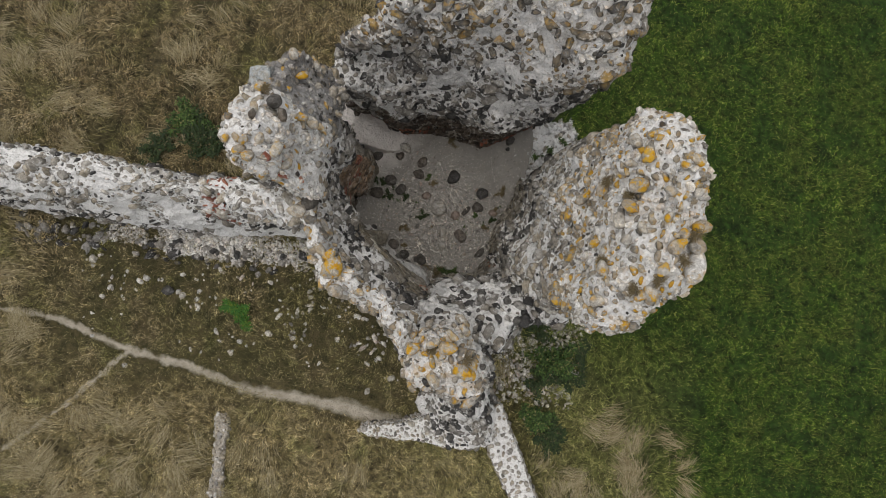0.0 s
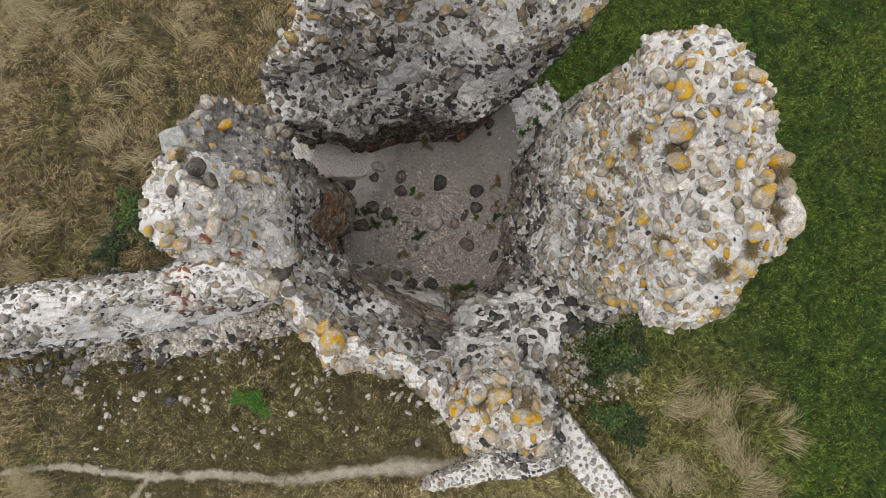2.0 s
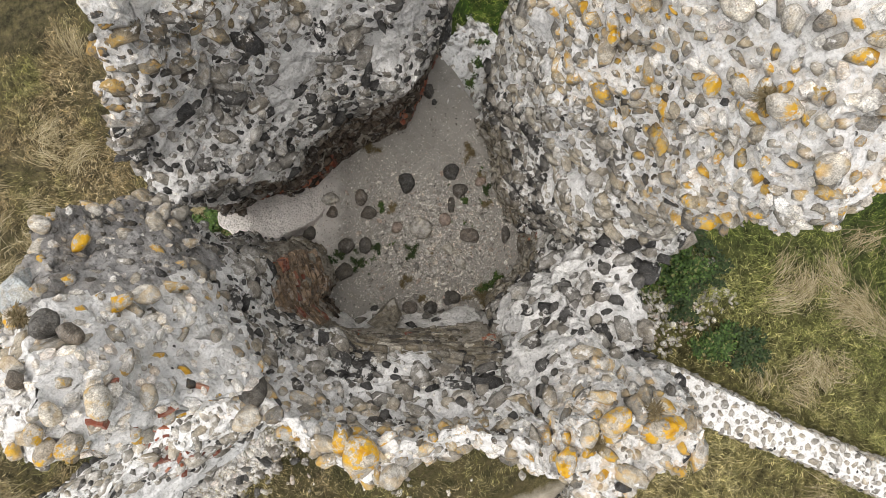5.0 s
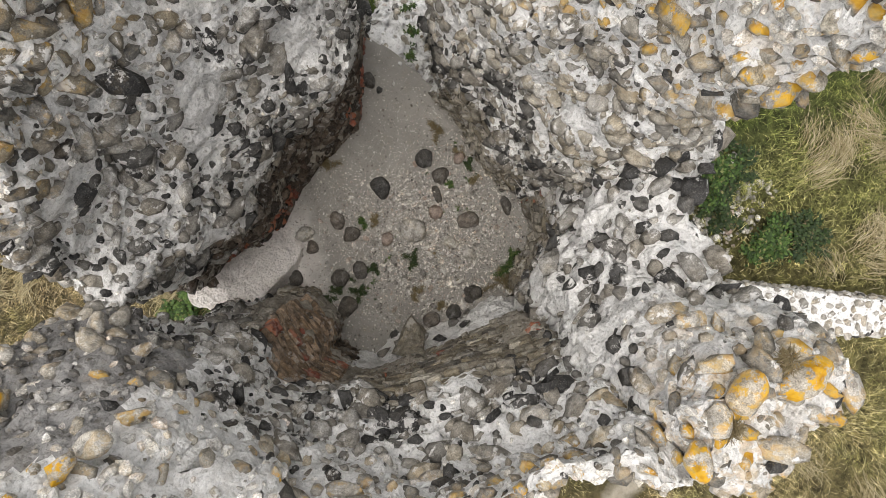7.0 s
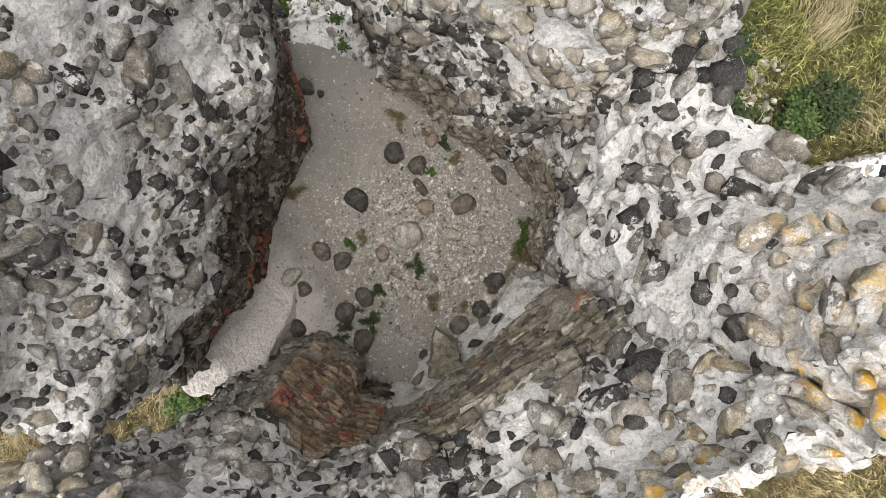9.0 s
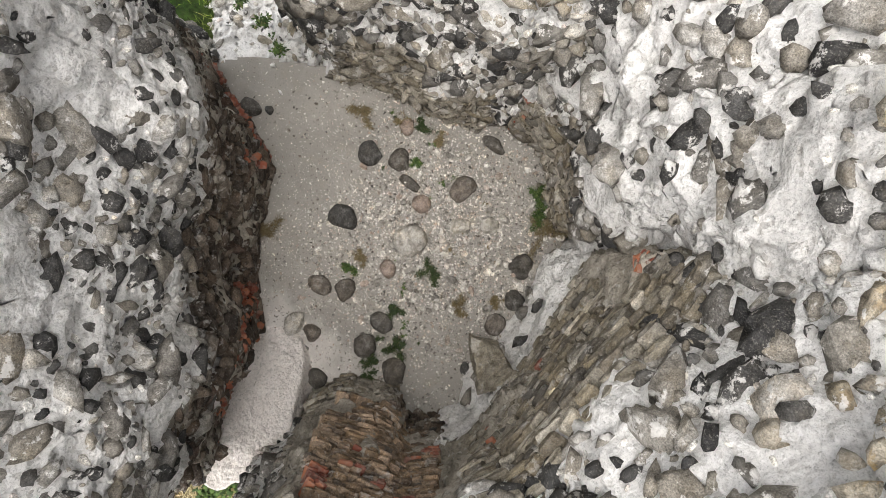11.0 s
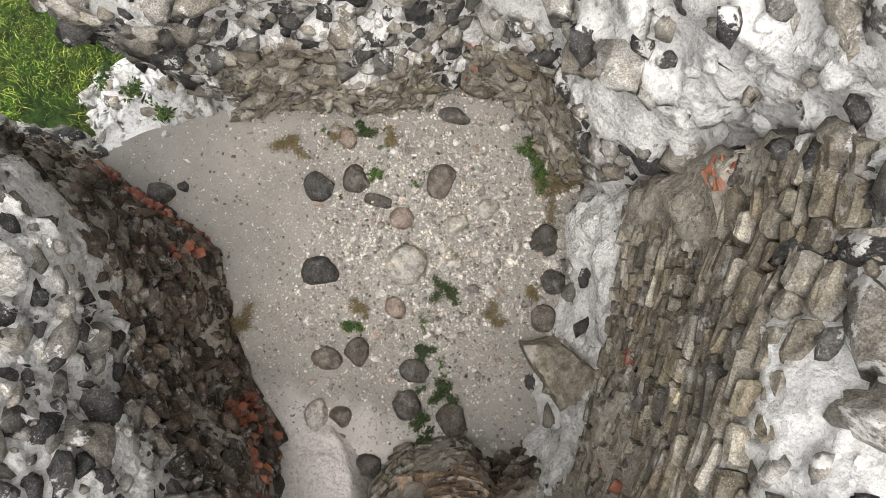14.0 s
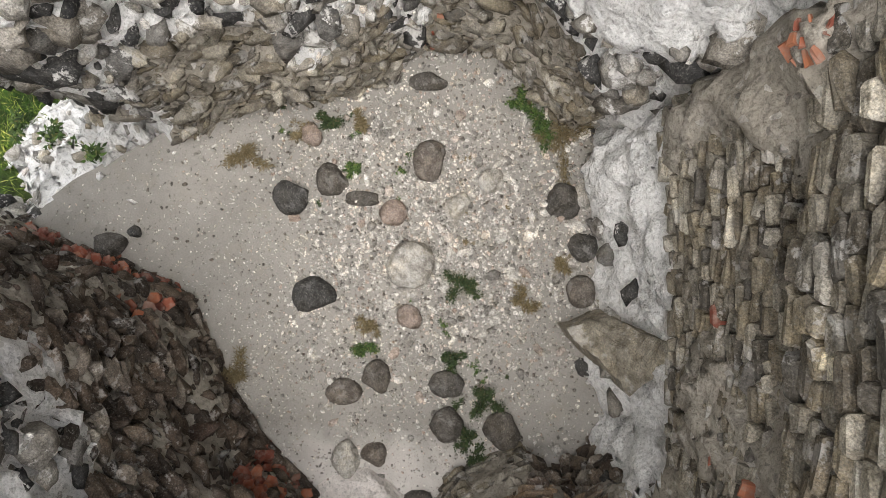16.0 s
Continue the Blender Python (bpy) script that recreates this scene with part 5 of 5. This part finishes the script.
def plant(name, label, x, y, z, radius, height, leaves, material, seed, leaf=(0.06, 0.018), group="", category="plant", dome=0.5):
    """A low plant: stems from one root and a crown of single leaves, uneven, with gaps."""
    rng = np.random.default_rng(seed)
    top = tagged(new(name), label, category, group)
    top.matrix_basis = pose(x, y, z)
    stems = max(5, int(radius * 30))
    ang = rng.uniform(0, 2 * math.pi, stems)
    out = radius * rng.random(stems) ** 0.6 * (1 + 0.3 * np.sin(ang * 3 + seed))
    tip = np.c_[np.cos(ang) * out, np.sin(ang) * out, height * (1 - dome * (out / radius) ** 2) * rng.uniform(0.6, 1.1, stems)]
    vs, fs = [], []
    for i in range(stems):
        t = np.linspace(0, 1, 4)[:, None]
        line = tip[i] * t * np.array([1, 1, 1]) + np.array([0, 0, 1]) * (t - t * t) * height * 0.4 + np.array([*(tip[i][:2] * 0.15), -0.03]) * (1 - t)
        w = 0.006 * (1.1 - t)
        across = np.array([-math.sin(ang[i]), math.cos(ang[i]), 0])
        up = np.array([math.cos(ang[i]) * 0.3, math.sin(ang[i]) * 0.3, 1.0])
        ring = np.concatenate([line + across * w, line - across * w, line + up * w], 0)
        b = sum(len(q) for q in vs)
        vs.append(ring)
        for k in range(3):
            for p_, q_ in ((0, 4), (4, 8), (8, 0)):
                fs.append((b + p_ + k, b + q_ + k, b + q_ + k + 1, b + p_ + k + 1))
    st = new("stems", mesh_of("stems", np.concatenate(vs), np.array(fs), STEM))
    st.parent = top
    pick = rng.integers(0, stems, leaves)
    t = rng.uniform(0.25, 1.05, leaves)[:, None]
    base = tip[pick] * t + np.array([0, 0, 1]) * (t - t * t) * height * 0.4 + rng.normal(0, 1, (leaves, 3)) * radius * np.array([0.09, 0.09, 0.05])
    base[:, 2] = np.maximum(base[:, 2], 0.01)
    way = rng.normal(0, 1, (leaves, 3)) * np.array([1, 1, 0.35]) + base * np.array([1, 1, 0]) / radius
    way /= np.linalg.norm(way, axis=1, keepdims=True)
    up = np.tile([0.0, 0, 1.0], (leaves, 1)) + rng.normal(0, 0.35, (leaves, 3))
    up /= np.linalg.norm(up, axis=1, keepdims=True)
    v, f = leaf_mesh(base, way, up, leaf[0], leaf[1], rng)
    fo = new("foliage", mesh_of("foliage", v, f, material))
    fo.parent = top
    return top


def on_floor(x, y):
    return float(floor_height(np.array([x]), np.array([y]))[0]) - 0.01


def on_ground(x, y):
    return float(ground_height(np.array([float(x)]), np.array([float(y)]))[0]) - 0.02


for n, (x, y, r, kind) in enumerate(((1.29, 0.93, 0.1, 1), (1.17, 0.75, 0.07, 2), (1.46, 1.63, 0.12, 2), (0.57, -0.41, 0.13, 0), (0.36, -0.45, 0.15, 0), (0.14, -0.54, 0.16, 2), (-0.35, -0.66, 0.11, 1),
                                     (-0.33, 0.81, 0.14, 1), (-0.75, 0.48, 0.09, 2), (-0.31, 1.75, 0.1, 0), (-0.2, 1.61, 0.07, 2), (-0.77, 1.22, 0.13, 1), (-1.29, 1.17, 0.16, 1), (-1.43, 1.43, 0.1, 1),
                                     (-1.59, 1.53, 0.13, 1), (0.09, 2.68, 0.14, 2), (-0.68, 0.04, 0.06, 2), (0.95, 0.97, 0.07, 0), (1.39, 1.15, 0.08, 2), (-1.17, -0.02, 0.08, 2))):
    r *= 1.4
    mat, label = ((LEAF, "small green weed rooted in the gravel"), (DARK_LEAF, "dark leafy weed beside the loose stones"), (DRY_LEAF, "withered dry weed on the sand"))[kind]
    plant("weed", label, x, y, on_floor(x, y), r, r * 0.8, int(260 + r * 2600), mat, 900 + n, (0.024, 0.006) if kind < 2 else (0.05, 0.003), "weeds on the chamber floor")
sprout = random.Random(77)
for n in range(34):
    x, y = ((-0.5, 1.0), (0.5, -0.35), (-1.2, 1.3), (1.0, 0.8), (-0.6, 0.3), (1.3, 1.3))[n % 6]
    x, y = x + sprout.gauss(0, 0.3), y + sprout.gauss(0, 0.3)
    if inside(np.array([x]), np.array([y]), FLOOR_PLAN)[0]:
        r = sprout.uniform(0.03, 0.07)
        plant("sprout", "tiny green-brown sprout among the gravel", x, y, on_floor(x, y), r, r * 0.7, 90, (LEAF, DRY_LEAF, DARK_LEAF)[n % 3], 860 + n, (0.022, 0.005), "weeds on the chamber floor")
for n, (x, y, z) in enumerate(((2.5, 2.8, 1.15), (2.2, 2.6, 1.25), (2.85, 3.15, 0.9))):
    plant("weed", "fresh green weed growing in the white mortar", x, y, z, 0.14, 0.12, 110, LEAF, 930 + n, (0.06, 0.012), "weeds on the threshold")

plant("fern_bush", "bright green feathery bush in the dry grass", -4.5, -2.14, on_ground(-4.5, -2.14), 0.38, 0.5, 1500, FRESH_LEAF, 941, (0.09, 0.014), category="bush")
for n, (x, y, r, h, mat) in enumerate(((-6.0, 2.0, 0.75, 0.6, DARK_LEAF), (-6.6, 2.3, 0.6, 0.5, LEAF), (-7.3, 1.6, 0.5, 0.4, DARK_LEAF), (-4.7, 1.9, 0.55, 0.5, DARK_LEAF), (3.5, -2.35, 0.65, 0.6, LEAF), (3.3, -3.0, 0.4, 0.22, DARK_LEAF),
                                       (3.9, -2.8, 0.42, 0.2, DARK_LEAF), (3.1, -3.8, 0.55, 0.35, LEAF), (3.05, -1.6, 0.35, 0.3, DARK_LEAF), (4.2, -2.2, 0.4, 0.2, DARK_LEAF), (-3.3, 3.5, 0.5, 0.4, LEAF), (3.6, -4.3, 0.5, 0.3, DARK_LEAF))):
    plant("bramble", "low dark green bramble at the foot of the ruin", x, y, on_ground(x, y), r, h, int(4200 * r), mat, 950 + n, (0.075, 0.026), "brambles round the ruin", "bush")
for n, (wall, x, y, r) in enumerate((("wall_south", 0.75, -1.6, 0.08), ("wall_east", 3.02, 0.57, 0.12), ("wall_east", 2.84, 0.24, 0.11), ("wall_east", 2.38, -0.16, 0.09), ("wall_east", 2.6, -0.03, 0.07), ("wall_east", 2.1, 0.12, 0.08),
                                     ("wall_east", 2.32, 1.0, 0.08), ("wall_east", 2.15, 1.22, 0.08), ("wall_south", 0.2, -1.5, 0.08), ("wall_west", -2.6, 1.82, 0.08))):
    plant("grass_tuft", "dry brown grass tuft rooted in the wall top", x, y, top_of(wall, x, y) + 0.01, r * 0.75, 0.1, 260, DRY_LEAF, 980 + n, (0.08, 0.0018), "tufts on the wall tops")

# ---- rubble round the walls ----


def rubble(name, label, count, size, seed, area, material=FLINT, singles=0):
    """Loose cobbles lying on the ground inside the given box of the plan."""
    rng = np.random.default_rng(seed)
    ax, ay, bx, by = area
    x, y = rng.uniform(ax, bx, count), ay + (by - ay) * rng.beta(1.6, 1.6, count)
    ok = fbm(np.c_[x, y, 0 * x] * 0.9, seed, 3) > -0.35
    x, y = x[ok], y[ok]
    top = tagged(new(name), label, "rubble", kind="stuff")
    p = np.c_[x, y, ground_height(x, y)]
    stones("cobble", top, p, np.tile([0.0, 0, 1.0], (len(p), 1)), size, material, seed + 1, 0, sink=0.3, level=0.0)


rubble("fallen_cobbles", "dark fallen flint cobbles along the wall foot", 210, (0.05, 0.16), 1001, (-11.5, -1.25, -2.4, -0.55), DARK_FLINT)
rubble("mortar_debris", "pale crumbled mortar lumps below the long wall", 2600, (0.015, 0.06), 1003, (-8.2, -0.95, -2.8, -0.2), LUMP)
rubble("mortar_heap", "heap of white crumbled mortar against the long wall", 1300, (0.025, 0.09), 1004, (-6.7, -1.0, -4.5, -0.25), LUMP)
rubble("scattered_cobbles", "pale cobbles scattered in the dry grass", 200, (0.025, 0.085), 1005, (-9.0, -3.6, -0.2, -0.9), LUMP)
rubble("scattered_flints", "small flints scattered below the wall", 160, (0.025, 0.07), 1006, (-3.4, -3.0, -0.4, -0.6), PEBBLE)
rubble("slope_rubble", "heap of pale flints below the broken wall", 1300, (0.02, 0.07), 1007, (1.9, -3.6, 4.2, -1.0), PEBBLE)
rubble("breach_rubble", "pale cobbles tumbled out of the breach", 320, (0.03, 0.10), 1009, (2.9, 2.6, 4.1, 4.2), PEBBLE)
rubble("corner_rubble", "stones at the foot of the tower corner", 260, (0.03, 0.10), 1011, (-4.6, 1.1, -2.9, 2.6), FLINT)
for n, (x, y, a) in enumerate(((-6.45, -1.95, 0.17), (-6.05, -2.02, 0.1), (-8.5, -1.45, 0.13), (-7.2, -3.95, 0.08), (3.0, -3.9, 0.1), (-0.55, -3.35, 0.11), (-1.1, -3.75, 0.09))):
    ob = big_stone("boulder", None, x, y, 0, (a, a * 0.8, a * 0.7), 1100 + n, STONE_PALE if n else STONE_DARK)
    ob.matrix_basis = pose(x, y, on_ground(x, y) + a * 0.3, 0, 0, 40 * n)
    tagged(ob, "pale cobble lying in the dry grass" if n else "dark boulder lying in the dry grass", "stone", "stones in the meadow")

# ---- grass ----


def grass_blade_material():
    m = Nodes("meadow_grass", 0.8)
    x_, y_ = m.axis("X"), m.axis("Y")
    edge = m.math("ADD", x_, m.math("MULTIPLY", m.math("SUBTRACT", m.noise(0.5, 4.0), 0.5), 3.0))
    edge = m.math("ADD", edge, m.math("MULTIPLY", y_, 0.25))
    green = m.math("ADD", m.span(edge, 0.6, 4.6), m.span(m.noise(0.8, 5.0, 0.65), 0.48, 0.64, 0.0, 0.5))
    r = m.piece()
    dry = m.ramp(r, [(0.0, (0.06, 0.046, 0.02)), (0.35, (0.19, 0.152, 0.075)), (0.7, (0.42, 0.345, 0.19)), (1.0, (0.75, 0.66, 0.45))])
    dry = m.mix(m.span(m.noise(0.9, 4.0, 0.6), 0.35, 0.7), m.mix(0.5, dry, (0.12, 0.085, 0.04)), dry)
    dry = m.mix(m.span(y_, -1.5, -5.0, 0.0, 0.35), dry, m.ramp(r, [(0.0, (0.16, 0.13, 0.05)), (1.0, (0.50, 0.43, 0.24))]))
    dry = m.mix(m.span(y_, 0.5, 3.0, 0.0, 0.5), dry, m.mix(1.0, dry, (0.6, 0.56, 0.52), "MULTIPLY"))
    lush = m.ramp(r, [(0.0, (0.008, 0.024, 0.002)), (0.4, (0.042, 0.095, 0.007)), (0.8, (0.135, 0.21, 0.022)), (1.0, (0.34, 0.34, 0.105))])
    lush = m.mix(m.span(m.noise(0.8, 4.0, 0.6), 0.4, 0.65), lush, m.mix(0.5, lush, (0.12, 0.13, 0.03)))
    c = m.mix(m.math("MINIMUM", green, 1.0), dry, lush)
    south = m.math("MULTIPLY", m.span(y_, -1.0, -4.0, 0.0, 0.5), m.math("MULTIPLY", m.span(x_, 8.0, 5.5), m.span(x_, -1.0, 2.0)))
    c = m.mix(south, c, m.ramp(r, [(0.0, (0.10, 0.105, 0.03)), (0.5, (0.26, 0.24, 0.09)), (1.0, (0.52, 0.46, 0.25))]))
    yard = m.math("MULTIPLY", m.math("MULTIPLY", m.span(y_, -0.1, -0.6), m.span(y_, -4.7, -3.6)), m.math("MULTIPLY", m.span(x_, 1.2, 0.2), m.span(x_, -11.0, -8.0)))
    short = m.mix(m.span(m.noise(0.9, 5.0, 0.65), 0.42, 0.58), m.ramp(r, [(0.0, (0.03, 0.036, 0.008)), (0.5, (0.10, 0.11, 0.03)), (1.0, (0.28, 0.27, 0.12))]), m.ramp(r, [(0.0, (0.05, 0.04, 0.02)), (0.5, (0.15, 0.12, 0.06)), (1.0, (0.40, 0.33, 0.21))]))
    c = m.mix(m.math("MULTIPLY", yard, 0.62), c, short)
    c = m.mix(1.0, c, m.ramp(m.noise(5.0, 7.0, 0.75), [(0.35, (0.3, 0.3, 0.3)), (0.5, (1.05, 1.05, 1.03)), (0.65, (1.9, 1.85, 1.75))]), "MULTIPLY")
    c = m.mix(1.0, c, m.ramp(m.noise(17.0, 5.0, 0.75), [(0.36, (0.26, 0.26, 0.26)), (0.5, (1.05, 1.05, 1.03)), (0.64, (1.9, 1.85, 1.75))]), "MULTIPLY")
    return m.finish(c)


RUIN_PLAN = [(-2.9, 2.6), (-3.0, 1.1), (-13.4, 1.0), (-13.4, -0.35), (-2.5, 0.0), (-1.3, -0.9), (-0.3, -1.6), (0.2, -3.0), (0.4, -4.1), (-1.0, -4.5), (-1.0, -4.75), (2.1, -4.7), (5.1, -9.5),
             (5.6, -9.2), (2.4, -3.7), (1.6, -2.0), (2.2, -1.2), (3.0, -0.5), (3.4, 0.2), (3.4, 1.8), (2.9, 2.4), (2.8, 4.5), (2.2, 5.3), (0.3, 5.5), (-1.2, 5.1), (-2.2, 3.3)]


def build_grass(count=600000):
    rng = np.random.default_rng(1201)
    x, y = rng.uniform(-13.5, 13.5, count), rng.uniform(-9.5, 9.0, count)
    ok = ~inside(x, y, RUIN_PLAN)
    way = np.minimum.reduce([np.abs(y + 3.06 + 0.25 * np.clip(x + 9, 0, 2) + 0.13 * np.clip(x + 7, 0, 3.5) + 0.03 * np.clip(x + 3.5, 0, 4)) + 10 * (x > -0.6), np.full(count, 9.0)])
    u = np.clip((-7.2 - x) / 3.2, 0, 1)
    fork = np.hypot(x + 7.2 + 3.2 * u, y + 3.6 + 3.4 * u)
    ok &= (fork > 0.12) | (x > -7.2) | (rng.random(count) < 0.25)
    ok &= way > (0.08 + 0.22 * np.clip((x + 3.6) / 2.0, 0, 1)) + 0.12 * rng.random(count)
    thin = fbm(np.c_[x, y, 0 * x] * 1.6, 61, 4)
    ok &= rng.random(count) < 0.72 + 0.7 * thin
    x, y = x[ok], y[ok]
    n = len(x)
    flow = fbm(np.c_[x, y, 0 * x] * 0.55, 41, 3) * 5.5 + 0.6 + rng.normal(0, 0.95, n)
    lush = np.clip((x + 0.42 * y - 3.6) / 2.4, 0, 1)
    yard = (y < -0.3) & (y > -4.4) & (x < 0.6) & (x > -9.5)
    ln = rng.uniform(0.12, 0.38, n) * (1 - 0.5 * lush) * np.where(yard, 0.6, 1.0)
    wd = rng.uniform(0.0024, 0.006, n) * (1 - 0.1 * lush)
    lean = rng.uniform(0.5, 1.0, n)
    d = np.c_[np.cos(flow), np.sin(flow), np.zeros(n)]
    s = np.c_[-np.sin(flow), np.cos(flow), np.zeros(n)] * wd[:, None]
    up = np.array([0, 0, 1.0])
    b = np.c_[x, y, ground_height(x, y) - 0.02]
    mid = b + d * (ln * lean * 0.45)[:, None] + up * (ln * 0.45 * (1.15 - lean * 0.6))[:, None] + 0.02 * up
    tip = b + d * (ln * lean)[:, None] + up * (ln * (1.1 - lean) * 0.9)[:, None] + 0.02 * up
    v = np.stack([b, mid + s, tip, mid - s], 1).reshape(-1, 3)
    k = (np.arange(n) * 4)[:, None]
    f = np.concatenate([k + np.array([[0, 1, 3]]), k + np.array([[1, 2, 3]])], 0)
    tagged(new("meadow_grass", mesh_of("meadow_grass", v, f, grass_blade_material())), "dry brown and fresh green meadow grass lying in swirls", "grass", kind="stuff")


build_grass()


def build_straw(count=1000, blades=60):
    """Wisps of long dead stalks combed over the meadow, each lying one way."""
    rng = np.random.default_rng(1301)
    cx, cy = rng.uniform(-13, 13, count), rng.uniform(-9.3, 8.5, count)
    ok = ~inside(cx, cy, RUIN_PLAN) & (rng.random(count) < np.where((cx + 0.42 * cy > 2.2) & ((cy > -2.5) | (cx > 6.5)), 0.0, 1.0)) & (fbm(np.c_[cx, cy, 0 * cx] * 0.5, 77, 2) > -0.25)
    ok &= ~((cy < -0.2) & (cy > -4.9) & (cx < 0.8) & (cx > -9.5)) & ((cx < 2.5) | (cy > -2.5) | (rng.random(count) < 0.25))
    cx, cy = cx[ok], cy[ok]
    # bands of laid straw on the grass east of the narrow wall
    for ax, ay, bx, by, k, wide in ((5.3, -4.0, 5.9, -4.6, 5, 0.15), (5.9, -4.6, 6.35, -6.2, 12, 0.15), (6.35, -6.2, 6.9, -7.6, 10, 0.2), (4.05, -5.2, 4.5, -6.0, 7, 0.2), (7.3, -3.6, 7.6, -5.2, 4, 0.3), (4.6, -3.3, 5.2, -3.9, 3, 0.2)):
        u = rng.random(k)
        cx = np.r_[cx, ax + (bx - ax) * u + rng.normal(0, wide, k)]
        cy = np.r_[cy, ay + (by - ay) * u + rng.normal(0, wide, k)]
    n = len(cx) * blades
    way = np.repeat(fbm(np.c_[cx, cy, 0 * cx] * 0.55, 41, 3) * 5.5 + 0.6 + rng.normal(0, 0.4, len(cx)), blades) + rng.normal(0, 0.28, n)
    x = np.repeat(cx, blades) + rng.normal(0, 0.14, n)
    y = np.repeat(cy, blades) + rng.normal(0, 0.14, n)
    ok = ~inside(x, y, RUIN_PLAN)
    x, y, way = x[ok], y[ok], way[ok]
    n = len(x)
    ln = rng.uniform(0.25, 0.6, n)
    d = np.c_[np.cos(way), np.sin(way), np.zeros(n)]
    s = np.c_[-np.sin(way), np.cos(way), np.zeros(n)] * rng.uniform(0.0025, 0.006, n)[:, None]
    up = np.array([0, 0, 1.0])
    b = np.c_[x, y, ground_height(x, y)]
    mid = b + d * (ln * 0.4)[:, None] + up * (ln * 0.3 + 0.05)[:, None]
    tip = b + d * ln[:, None] + up * (ln * rng.uniform(0.1, 0.3, n) + 0.04)[:, None]
    v = np.stack([b - s, b + s, mid + s, mid - s, tip], 1).reshape(-1, 3)
    k = (np.arange(n) * 5)[:, None]
    f = np.concatenate([k + np.array([[0, 1, 2]]), k + np.array([[0, 2, 3]]), k + np.array([[3, 2, 4]])], 0)
    m = leaf_material("straw", [(0.0, (0.22, 0.17, 0.08)), (0.5, (0.40, 0.33, 0.18)), (1.0, (0.60, 0.52, 0.34))])
    tagged(new("dead_stalks", mesh_of("dead_stalks", v, f, m)), "pale straw wisps combed flat over the meadow", "grass", kind="stuff")


build_straw()
